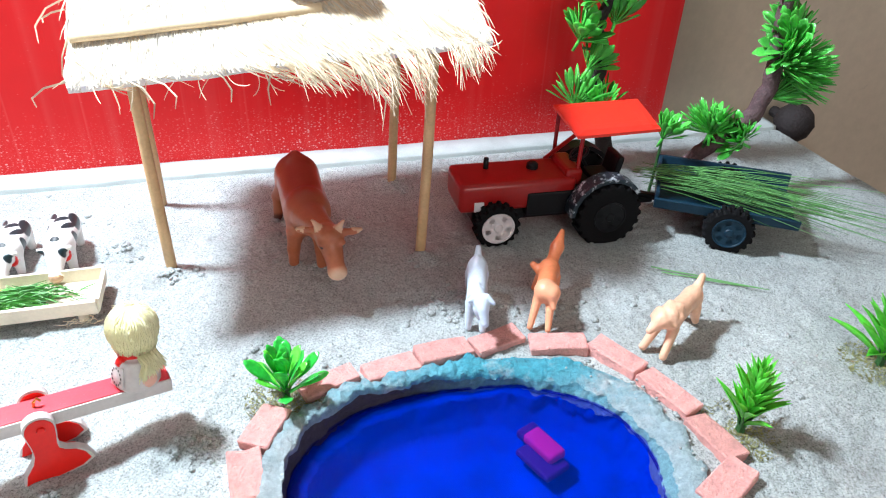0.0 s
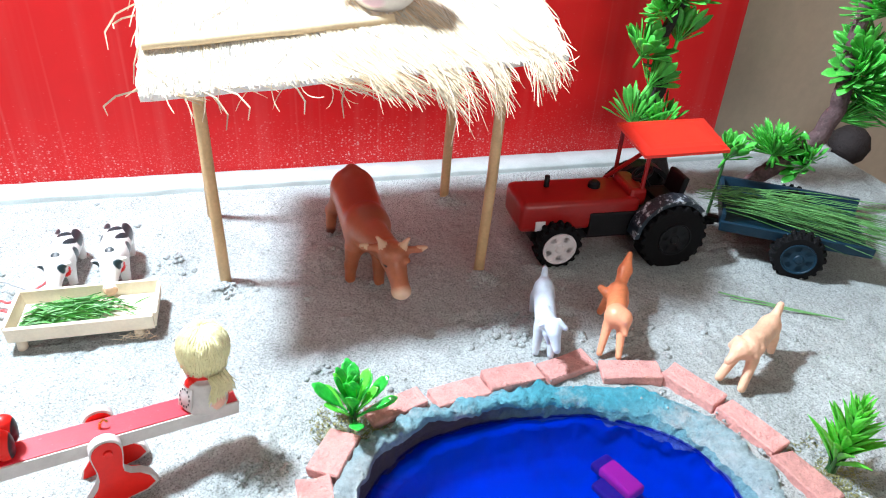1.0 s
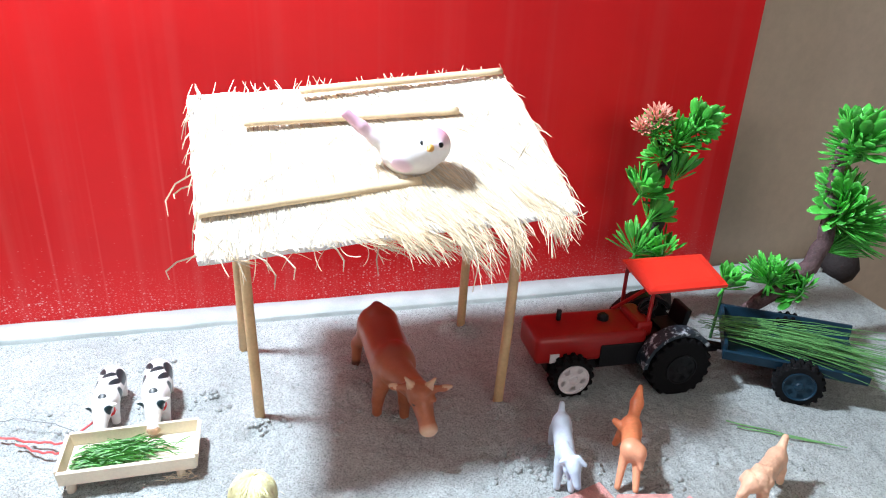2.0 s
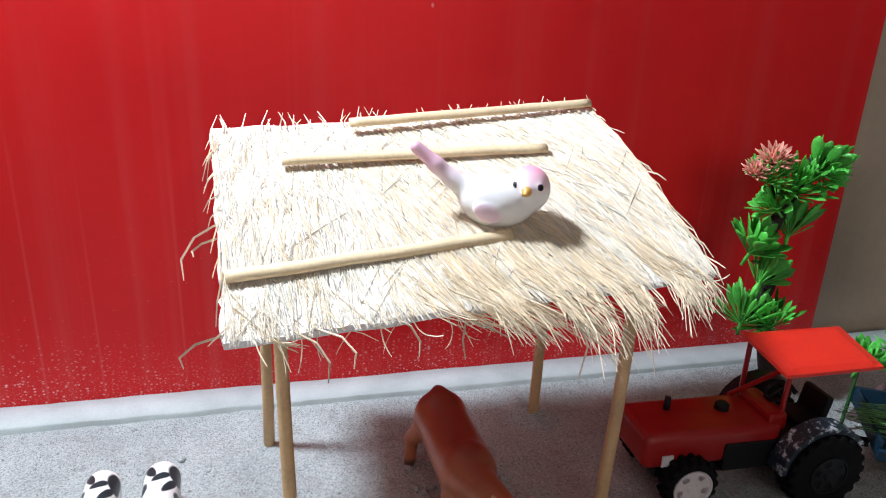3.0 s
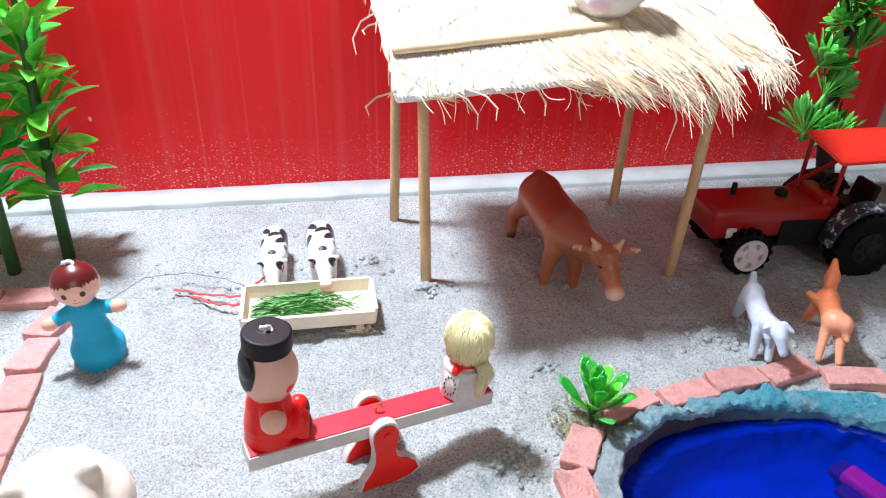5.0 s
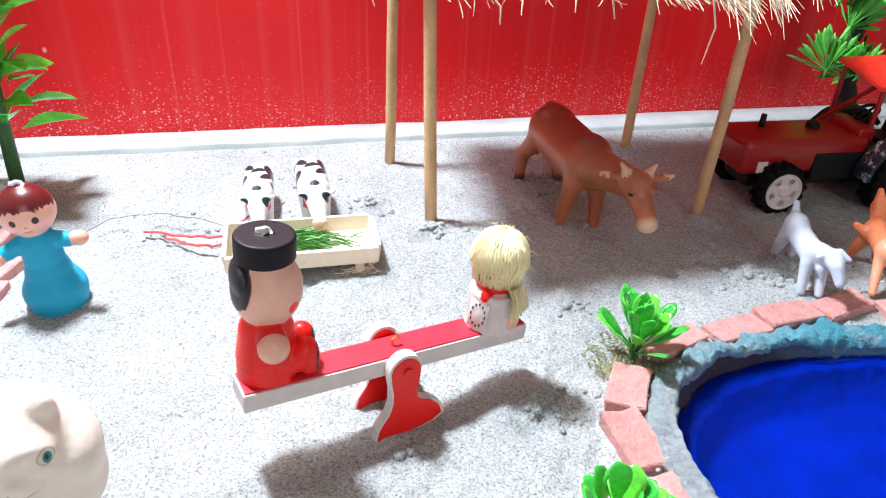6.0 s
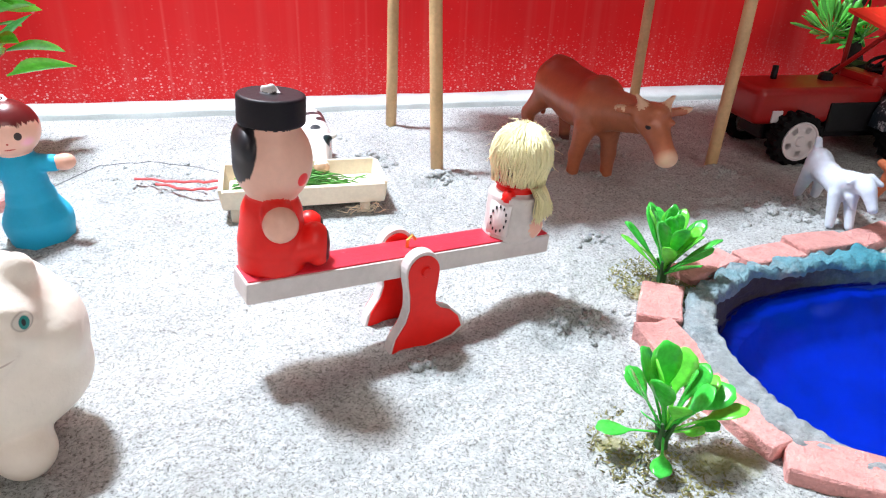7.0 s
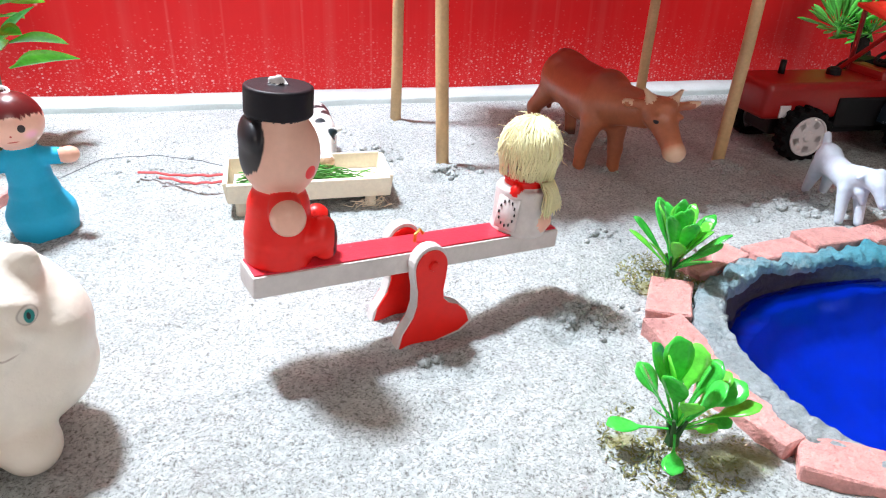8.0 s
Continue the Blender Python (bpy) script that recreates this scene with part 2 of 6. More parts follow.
PALE_WOOD = paint("pale_balsa", (0.85, 0.76, 0.60), 0.7, 0.1, 60, 900, 0.35, 0.0003)
STRAW = paint("dry_straw", (0.92, 0.77, 0.58), 0.6, 0.1, 200, 1500, 0.1, 0.0002, island=0.36)
STRAW_WHITE = paint("bleached_straw", (0.93, 0.87, 0.78), 0.65, 0.1, 200, 1500, 0.1, 0.0002, island=0.25)
FOAM = paint("glue_whitened_card", (0.90, 0.87, 0.84), 0.75, 0.10, 130, 900, 0.7, 0.0008, worn=(0.36, (0.70, 0.58, 0.44)))
COW_CREAM = paint("cream_toy_plastic", (0.68, 0.42, 0.27), 0.45, 0.12)
DARK = paint("black_plastic", (0.010, 0.010, 0.012), 0.45, 0.2, 60, 700, 0.2, 0.0003, gloss=0.2)
RUBBER = paint("black_rubber", (0.007, 0.007, 0.008), 0.8, 0.2, 60, 700, 0.3, 0.0004, gloss=0.12)
WHITE_TOY = paint("white_enamel", (0.88, 0.87, 0.85), 0.35, 0.06)
SHEEP = paint("pale_grey_plastic", (0.62, 0.70, 0.80), 0.4, 0.1, 90, 700, 0.2, 0.0004)
FOX = paint("orange_plastic", (0.86, 0.26, 0.11), 0.4, 0.15, 90, 700, 0.2, 0.0004)
FOX_PALE = paint("pale_orange_plastic", (0.88, 0.37, 0.21), 0.4, 0.12)
TAN = paint("peach_plastic", (0.88, 0.50, 0.33), 0.45, 0.12, 90, 400, 0.6, 0.0012)
RED_ENAMEL = paint("red_enamel", (0.86, 0.016, 0.010), 0.35, 0.08, 50, 600, 0.06, 0.0002, gloss=0.3)
SKIN = paint("peach_enamel", (0.84, 0.46, 0.34), 0.3, 0.05)
HAIR_BLACK = paint("black_enamel", (0.012, 0.010, 0.014), 0.5, 0.1, gloss=0.2)
BLUE_CLOTH = paint("turquoise_enamel", (0.0, 0.40, 0.64), 0.55, 0.07, 60, 900, 0.15, 0.0002, gloss=0.3)
YARN = paint("yellow_yarn", (1.0, 0.92, 0.56), 0.8, 0.04, 200, 1500, 0.2, 0.0003, island=0.07)
STRING = paint("white_string", (0.75, 0.73, 0.72), 0.8, 0.1)
BEAK = paint("orange_beak", (0.80, 0.42, 0.10), 0.4, 0.1)
WOOD_WHITE = paint("white_painted_wood", (0.68, 0.63, 0.61), 0.55, 0.1, 90, 700, 0.3, 0.0003, worn=(0.27, (0.52, 0.44, 0.40)))
PLANK_RED = paint("red_painted_wood", (0.70, 0.03, 0.055), 0.4, 0.14, 120, 800, 0.25, 0.0003, worn=(0.30, (0.74, 0.22, 0.24)))
BRASS = paint("brass_pin", (0.70, 0.45, 0.12), 0.35, 0.1, metal=1.0)
TRACTOR_RED = paint("tractor_red_plastic", (0.34, 0.010, 0.009), 0.3, 0.12, 50, 600, 0.08, 0.0002)
CANOPY_RED = paint("canopy_red_plastic", (0.86, 0.035, 0.018), 0.32, 0.06, 50, 600, 0.06, 0.0002, see=0.15)
TRAILER_BLUE = paint("dark_blue_plastic", (0.006, 0.03, 0.055), 0.45, 0.2, 50, 600, 0.15, 0.0003, gloss=0.3)
RIM_WHITE = paint("white_hub_plastic", (0.74, 0.70, 0.72), 0.4, 0.06)
CHIPPED = paint("chipped_blue_paint", (0.012, 0.025, 0.04), 0.45, 0.3, 60, 900, 0.4, 0.0005, worn=(0.40, (0.60, 0.66, 0.72)))
LEAF = paint("green_plastic_leaf", (0.04, 0.62, 0.08), 0.2, 0.25, 120, 700, 0.1, 0.0003, random_piece=0.3, see=0.22)
LEAF_LIME = paint("lime_plastic_leaf", (0.13, 0.74, 0.07), 0.22, 0.25, 120, 700, 0.1, 0.0003, random_piece=0.3, see=0.22)
TUFT = paint("plastic_needle_leaf", (0.10, 0.64, 0.09), 0.32, 0.22, 120, 700, 0.1, 0.0003, island=0.5, see=0.1)
STALK = paint("dark_green_stalk", (0.03, 0.12, 0.03), 0.5, 0.25, 120, 700)
BARK = paint("purple_brown_bark", (0.13, 0.075, 0.08), 0.75, 0.35, 160, 700, 0.8, 0.0012, worn=(0.33, (0.18, 0.11, 0.11)))
BARK_DARK = paint("black_brown_bark", (0.022, 0.014, 0.014), 0.7, 0.3, 160, 700, 0.8, 0.0012)
FLOWER = paint("coral_petals", (0.95, 0.36, 0.27), 0.55, 0.2, 250, 900, island=0.3)
GRASS = paint("cut_grass", (0.07, 0.36, 0.05), 0.5, 0.25, 200, 900, island=0.5)
STEM_STRAW = paint("green_straw", (0.17, 0.46, 0.15), 0.45, 0.25, 200, 900, island=0.55)
RED_STRING = paint("red_string", (0.75, 0.10, 0.10), 0.7, 0.12)
WIRE = paint("thin_grey_wire", (0.10, 0.11, 0.12), 0.5, 0.1)
BLACK, ROSE, PEACH, CRIMSON = (0.012, 0.010, 0.014), (0.93, 0.45, 0.54), (0.86, 0.50, 0.38), (0.90, 0.03, 0.03)
BOY_HEAD = painted("peach_face_enamel", PEACH, [((-8.6, 0, 30.5), (5.6, 14, 8.2), (0, 0, 0), BLACK, 0.03, 1.6), ((6.0, -6.0, 22.6), (1.35, 3, 1.6), (0, 0, 0), CRIMSON, 0.06, 0), ((6.0, 6.0, 22.6), (1.35, 3, 1.6), (0, 0, 0), CRIMSON, 0.06, 0)], 0.42)
BOY_RED = painted("red_figure_enamel", (0.86, 0.018, 0.012), [((14.6, 0, 5.5), (3.2, 14, 9), (0, 0, 0), BLACK, 0.04, 0)], 0.38, gloss=0.35)
GIRL_HEAD = painted("doll_face_enamel", PEACH, [((0, 1.5, 43.8), (11.5, 11.0, 6.8), (-10, 0, 0), (0.12, 0.012, 0.012), 0.03, 2.2), ((-3.1, -7.5, 35.2), (0.95, 2, 1.15), (0, 0, 0), (0.03, 0.012, 0.01), 0.08, 0), ((3.1, -7.5, 35.2), (0.95, 2, 1.15), (0, 0, 0), (0.03, 0.012, 0.01), 0.08, 0), ((0, -8, 33.4), (0.32, 2, 0.3), (0, 0, 0), (0.5, 0.05, 0.04), 0.15, 0),
                                                ((0, -7.2, 31.5), (1.5, 3, 0.24), (0, 0, 0), (0.55, 0.08, 0.06), 0.2, 0), ((4.7, -5.6, 33.0), (1.6, 2, 1.2), (0, 0, 0), ROSE, 0.5, 0), ((-4.7, -5.6, 33.0), (1.6, 2, 1.2), (0, 0, 0), ROSE, 0.5, 0)], 0.28)
BIRD_WHITE = painted("white_bird_enamel", (0.90, 0.88, 0.88), [((11.8, 0.6, 23.4), (8.4, 8.4, 7.4), (0, 0, 0), (0.95, 0.42, 0.56), 0.55, 0), ((-28, 0, 27), (14, 9, 10), (0, 0, 0), (0.93, 0.55, 0.70), 0.6, 0), ((-4, -9.2, 8.0), (5.4, 2.4, 3.4), (0, 24, 0), (0.90, 0.68, 0.80), 0.25, 0), ((-4, 9.2, 8.0), (5.4, 2.4, 3.4), (0, 24, 0), (0.90, 0.68, 0.80), 0.25, 0)], 0.45)
CALF = painted("white_enamel_black_patches", (0.86, 0.85, 0.82), [((5.5, 9, 17), (3.2, 5.5, 4.2), (0, 0, 20), (0.012, 0.03, 0.035), 0.1, 0.5), ((5.8, -2, 13), (3, 3.0, 5), (0, 0, 0), (0.012, 0.03, 0.035), 0.1, 0.5), ((-5.5, 3, 16), (2.8, 3.6, 3.6), (0, 0, 0), (0.012, 0.03, 0.035), 0.1, 0.5), ((-5, 14, 14), (3, 3, 4), (0, 0, 0), (0.012, 0.03, 0.035), 0.1, 0.5), ((0.6, 6.5, 21), (4, 1.8, 2.8), (0, 0, 25), (0.012, 0.03, 0.035), 0.1, 0.5), ((-3.4, 11.0, 19.5), (1.5, 4.4, 3.4), (0, 0, 25), (0.012, 0.03, 0.035), 0.1, 0.5), ((3.6, 1.5, 19.0), (1.5, 4.6, 3.2), (0, 0, -30), (0.012, 0.03, 0.035), 0.1, 0.5), ((0, -11, 19.5), (2, 1.6, 2.4), (0, 0, 0), (0.012, 0.03, 0.035), 0.1, 0.5),  ((3.2, -18, 16.5), (2.4, 2.2, 2.4), (0, 0, 0), (0.012, 0.03, 0.035), 0.12, 0.3), ((-4.6, -17, 17), (2.4, 2.0, 1.6), (0, 0, 0), (0.012, 0.03, 0.035), 0.12, 0.3)], 0.3)
COW_HIDE = painted("sprayed_brown_plastic", (0.42, 0.125, 0.055), [((0, 12, 44), (15, 48, 13), (0, 0, 0), (0.24, 0.045, 0.022), 0.35, 0), ((8.9, -51.5, 18.6), (4.6, 4.6, 4.4), (20, 0, 0), (0.70, 0.45, 0.30), 0.25, 0), ((3.0, -44.6, 29.6), (1.0, 1.1, 0.9), (0, 0, 0), BLACK, 0.1, 0), ((12.9, -45.4, 29.6), (1.0, 1.1, 0.9), (0, 0, 0), BLACK, 0.1, 0), ((-11, 35, 0), (4, 5, 4.2), (0, 0, 0), (0.10, 0.03, 0.02), 0.2, 0), ((6.5, 31, 0), (4, 5, 4.2), (0, 0, 0), (0.10, 0.03, 0.02), 0.2, 0)], 0.36, 0.12, 180, 700, 0.15, 0.0003)
CAT_HIDE = painted("ivory_cat_glaze", (0.90, 0.81, 0.70), [((7.4, -10.4, 32.3), (2.1, 3, 1.8), (0, 0, 26), (0.52, 0.45, 0.38), 0.06, 0), ((-7.4, -10.4, 32.3), (2.1, 3, 1.8), (0, 0, -26), (0.52, 0.45, 0.38), 0.06, 0), ((7.4, -10.4, 32.3), (1.8, 3, 1.5), (0, 0, 26), (0.74, 0.68, 0.60), 0.06, 0), ((-7.4, -10.4, 32.3), (1.8, 3, 1.5), (0, 0, -26), (0.74, 0.68, 0.60), 0.06, 0), ((7.6, -10.4, 32.1), (1.05, 3, 1.3), (0, 0, 26), (0.0, 0.24, 0.22), 0.08, 0), ((-7.6, -10.4, 32.1), (1.05, 3, 1.3), (0, 0, -26), (0.0, 0.24, 0.22), 0.08, 0), ((7.5, -10.4, 32.2), (0.4, 3, 0.7), (0, 0, 26), BLACK, 0.15, 0), ((-7.5, -10.4, 32.2), (0.4, 3, 0.7), (0, 0, -26), BLACK, 0.15, 0),
                                           ((0, -14, 27.6), (0.24, 3, 1.0), (0, 0, 0), (0.50, 0.38, 0.30), 0.4, 0), ((1.4, -14, 26.5), (1.5, 3, 0.24), (0, 12, 0), (0.50, 0.38, 0.30), 0.4, 0), ((-1.4, -14, 26.5), (1.5, 3, 0.24), (0, -12, 0), (0.50, 0.38, 0.30), 0.4, 0), ((3.6, -13, 26.3), (1.3, 3, 0.22), (0, -10, 0), (0.56, 0.44, 0.36), 0.5, 0), ((-3.6, -13, 26.3), (1.3, 3, 0.22), (0, 10, 0), (0.56, 0.44, 0.36), 0.5, 0)], 0.38, 0.05, 50, 260, 0.35, 0.001)
GLUE = paint("dried_clear_glue", (0.84, 0.79, 0.74), 0.22, 0.05, 200, 900, 0.5, 0.0008)
MOSS = paint("olive_moss", (0.30, 0.29, 0.12), 0.9, 0.35, 200, 1200, 0.8, 0.001)


# ---- geometry helpers, all in millimetres ----
def mesh_of(name, verts, faces, mats, slots=None, smooth=False):
    me = bpy.data.meshes.new(name)
    me.from_pydata([(x * MM, y * MM, z * MM) for x, y, z in verts], [], [tuple(int(i) for i in f) for f in faces])
    for m in mats if isinstance(mats, (list, tuple)) else [mats]:
        me.materials.append(m)
    if slots is not None:
        me.polygons.foreach_set("material_index", np.asarray(slots, dtype=np.int32))
    if smooth:
        me.polygons.foreach_set("use_smooth", np.ones(len(me.polygons), dtype=bool))
    me.update()
    return me


def part(name, shape, mats, parent=None, label="", at=None, smooth=False, slots=None):
    """One mesh object out of (verts, faces) or a ready mesh, under its thing."""
    me = shape if isinstance(shape, bpy.types.Mesh) else mesh_of(name, shape[0], shape[1], mats, slots, smooth)
    ob = new(name, me)
    ob.parent = parent
    if at is not None:
        ob.matrix_basis = at
    return tagged(ob, label=label)


def thing(name, x, y, z=0.0, turn=0.0, label="", category="", group=""):
    ob = new(name)
    ob.empty_display_size = 0.01
    ob.matrix_basis = pose(x * MM, y * MM, z * MM, 0, 0, turn)
    return tagged(ob, label=label, category=category, group=group)


def join(*shapes):
    verts, faces = [], []
    for v, f in shapes:
        off = len(verts)
        verts.extend([tuple(p) for p in v])
        faces.extend([tuple(i + off for i in q) for q in f])
    return verts, faces


def moved(shape, m):
    return [tuple(m @ Vector(p)) for p in shape[0]], shape[1]


def at_mm(x, y, z, rx=0, ry=0, rz=0):
    return Matrix.LocRotScale((x, y, z), Euler([radians(a) for a in (rx, ry, rz)]), None)


def of_bmesh(bm):
    bm.verts.index_update()
    out = [tuple(v.co) for v in bm.verts], [tuple(v.index for v in f.verts) for f in bm.faces]
    bm.free()
    return out


def box(cx, cy, cz, sx, sy, sz, bevel=0.5, segments=2):
    bm = bmesh.new()
    bmesh.ops.create_cube(bm, size=1.0)
    for v in bm.verts:
        v.co = Vector((v.co.x * sx, v.co.y * sy, v.co.z * sz))
    if bevel:
        bmesh.ops.bevel(bm, geom=bm.edges[:], offset=bevel, segments=segments, affect="EDGES", profile=0.6)
    bmesh.ops.translate(bm, vec=(cx, cy, cz), verts=bm.verts)
    return of_bmesh(bm)


def prism(outline, depth, bevel=0.0):
    """An outline in x, z made thick along y, from 0 to depth."""
    bm = bmesh.new()
    face = bm.faces.new([bm.verts.new((x, 0, z)) for x, z in outline])
    grown = bmesh.ops.extrude_face_region(bm, geom=[face])
    bmesh.ops.translate(bm, vec=(0, depth, 0), verts=[g for g in grown["geom"] if isinstance(g, bmesh.types.BMVert)])
    bmesh.ops.recalc_face_normals(bm, faces=bm.faces)
    if bevel:
        flat = [e for e in bm.edges if abs(e.verts[0].co.y - e.verts[1].co.y) < 1e-6]
        bmesh.ops.bevel(bm, geom=flat, offset=bevel, segments=2, affect="EDGES", profile=0.6)
    return of_bmesh(bm)


def tube(points, radii, sides=8, cap=True):
    """A round, tapering tube along points."""
    pts = [Vector(p) for p in points]
    radii = radii if isinstance(radii, (list, tuple)) else [radii] * len(pts)
    verts, faces, side = [], [], None
    for i, p in enumerate(pts):
        way = (pts[min(i + 1, len(pts) - 1)] - pts[max(i - 1, 0)]).normalized()
        if side is None:
            side = way.orthogonal().normalized()
        side = (side - way * side.dot(way)).normalized()
        up = way.cross(side)
        for k in range(sides):
            a = 2 * math.pi * k / sides
            verts.append(tuple(p + (side * math.cos(a) + up * math.sin(a)) * radii[i]))
    for i in range(len(pts) - 1):
        for k in range(sides):
            a, b = i * sides + k, i * sides + (k + 1) % sides
            faces.append((a, b, b + sides, a + sides))
    if cap:
        faces.append(tuple(reversed(range(sides))))
        faces.append(tuple(range(len(verts) - sides, len(verts))))
    return verts, faces


def lathe(profile, steps=24, axis="z"):
    """A turned form from (radius, height) pairs."""
    verts, faces, n = [], [], len(profile)
    for k in range(steps):
        a = 2 * math.pi * k / steps
        for r, h in profile:
            p = (r * math.cos(a), r * math.sin(a), h)
            verts.append(p if axis == "z" else (p[0], p[2], p[1]))
    for k in range(steps):
        for i in range(n - 1):
            a, b = k * n + i, ((k + 1) % steps) * n + i
            q = (a, b, b + 1, a + 1)
            faces.append(q if axis == "z" else tuple(reversed(q)))
    for end, flip in ((0, True), (n - 1, False)):
        if profile[end][0] > 0.01:
            ring = [k * n + end for k in range(steps)]
            faces.append(tuple(reversed(ring)) if flip == (axis == "z") else tuple(ring))
    return verts, faces


def leaf(length, width, waist=0.25, bulge=0.7, cup=0.12, bend=0.25, thick=0.35, rows=6, stem=0.0, power=1.6, tip=0.5):
    """A leaf that grows along +x from the origin, with a fold along its middle, thick enough to have two faces."""
    verts, faces = [], []
    for side in (1, -1):
        for i in range(rows + 1):
            t = i / rows
            if t < bulge:
                half = waist + (1 - waist) * math.sin(max(0.0, t - stem) / (bulge - stem) * math.pi / 2) ** power
            else:
                half = max(0.03 if tip < 0.6 else 0.004, 1 - ((t - bulge) / (1 - bulge)) ** 2) ** tip
            half *= width / 2
            for j in (-1, -0.5, 0, 0.5, 1):
                lift = abs(j) ** 1.5 * half * cup * 2 - bend * length * t * t * 0.5
                verts.append((t * length, j * half, lift + side * thick * (0.5 if abs(j) < 1 else 0.1)))
    n = (rows + 1) * 5
    for i in range(rows):
        for j in range(4):
            a = i * 5 + j
            faces.append((a, a + 5, a + 6, a + 1))
            faces.append((n + a, n + a + 1, n + a + 6, n + a + 5))
        for j, flip in ((0, False), (4, True)):
            a = i * 5 + j
            q = (a, n + a, n + a + 5, a + 5)
            faces.append(tuple(reversed(q)) if flip else q)
    last = rows * 5
    for j in range(4):
        faces.append((last + j, n + last + j, n + last + j + 1, last + j + 1))
    return verts, faces


def needle(a, b, width, sag=0.0):
    """A thin blade with a three-sided section from a to b."""
    a, b = Vector(a), Vector(b)
    mid = (a + b) / 2 + Vector((0, 0, sag))
    return tube([a, mid, b], [width * 0.6, width, width * 0.3], 3)


def strand(points, width):
    return tube(points, [width] * (len(points) - 1) + [width * 0.5], 3)


def blob(name, forms, mats, step=0.8, blend=0.9, sink=None):
    """One smooth closed skin over several soft forms; each form lends its paint to the skin nearest to it.
    forms: ("c", a, b, ra, rb, paint), ("e", centre, radii, turn, paint) or ("y", centre, radius, half_height, paint)."""
    lows, highs = [], []
    for f in forms:
        if f[0] == "c":
            r = max(f[3], f[4])
            lows.append(np.minimum(f[1], f[2]) - r), highs.append(np.maximum(f[1], f[2]) + r)
        elif f[0] == "e":
            r = max(f[2])
            lows.append(np.array(f[1]) - r), highs.append(np.array(f[1]) + r)
        else:
            r = np.array([f[2], f[2], f[3]])
            lows.append(np.array(f[1]) - r), highs.append(np.array(f[1]) + r)
    low, high = np.min(lows, 0) - 3 * step, np.max(highs, 0) + 3 * step
    axes = [np.arange(l, h, step) for l, h in zip(low, high)]
    grid = np.stack(np.meshgrid(*axes, indexing="ij"), -1).astype(np.float32)
    total, best, owner = np.zeros(grid.shape[:3], np.float32), np.full(grid.shape[:3], 1e9, np.float32), np.zeros(grid.shape[:3], np.int32)
    for f in forms:
        if f[0] == "c":
            a, b = np.array(f[1], np.float32), np.array(f[2], np.float32)
            way = b - a
            t = np.clip(((grid - a) @ way) / max(float(way @ way), 1e-6), 0, 1)
            d = np.linalg.norm(grid - a - t[..., None] * way, axis=-1) - (f[3] + t * (f[4] - f[3]))
        elif f[0] == "e":
            turn = np.array(Euler([radians(v) for v in f[3]]).to_matrix(), np.float32)
            radii = np.array(f[2], np.float32)
            local = (grid - np.array(f[1], np.float32)) @ turn
            k0, k1 = np.linalg.norm(local / radii, axis=-1), np.linalg.norm(local / radii**2, axis=-1)
            d = k0 * (k0 - 1) / np.maximum(k1, 1e-5)
        else:
            off = grid - np.array(f[1], np.float32)
            out = np.stack([np.hypot(off[..., 0], off[..., 1]) - f[2] + 0.6, np.abs(off[..., 2]) - f[3] + 0.6], -1)
            d = np.minimum(out.max(-1), 0) + np.linalg.norm(np.maximum(out, 0), axis=-1) - 0.6
        total += np.exp(np.clip(-d / blend, -60, 60))
        nearer = d < best
        best, owner = np.where(nearer, d, best), np.where(nearer, f[-1], owner)
    field = -blend * np.log(np.maximum(total, 1e-30))
    inside = field < 0
    nx, ny, nz = field.shape
    cells = (nx - 1, ny - 1, nz - 1)
    spot, count = np.zeros((*cells, 3), np.float32), np.zeros(cells, np.float32)
    corners = [(i, j, k) for i in (0, 1) for j in (0, 1) for k in (0, 1)]
    cut = lambda arr, c: arr[c[0] : c[0] + cells[0], c[1] : c[1] + cells[1], c[2] : c[2] + cells[2]]  # noqa: E731
    for c in corners:
        for axis in range(3):
            if c[axis] == 0:
                e = tuple(v + (n == axis) for n, v in enumerate(c))
                f0, f1 = cut(field, c), cut(field, e)
                cross = (f0 < 0) != (f1 < 0)
                t = np.where(cross, f0 / np.where(cross, f0 - f1, 1), 0)
                for n in range(3):
                    spot[..., n] += np.where(cross, c[n] + (t if n == axis else 0), 0)
                count += cross
    live = count > 0
    index = np.full(cells, -1)
    index[live] = np.arange(live.sum())
    where = np.argwhere(live)
    verts = low + (where + spot[live] / count[live][:, None]) * step
    faces, slots = [], []
    for axis in range(3):
        o1, o2 = (axis + 1) % 3, (axis + 2) % 3
        lead = [slice(None)] * 3
        lead[axis] = slice(0, -1)
        nextone = [slice(None)] * 3
        nextone[axis] = slice(1, None)
        change = np.argwhere(inside[tuple(lead)] != inside[tuple(nextone)])
        change = change[(change[:, o1] > 0) & (change[:, o2] > 0) & (change[:, o1] < cells[o1]) & (change[:, o2] < cells[o2])]
        quad = []
        for d1, d2 in ((-1, -1), (0, -1), (0, 0), (-1, 0)):
            q = change.copy()
            q[:, o1] += d1
            q[:, o2] += d2
            quad.append(index[q[:, 0], q[:, 1], q[:, 2]])
        quad = np.stack(quad, 1)
        flip = ~inside[change[:, 0], change[:, 1], change[:, 2]]
        quad[flip] = quad[flip][:, ::-1]
        faces.append(quad)
        slots.append(owner[change[:, 0], change[:, 1], change[:, 2]])
    faces, slots = np.concatenate(faces), np.concatenate(slots)
    if sink is not None:
        verts[:, 2] = np.maximum(verts[:, 2], sink)
    return mesh_of(name, verts.tolist(), faces.tolist(), mats, slots, True)


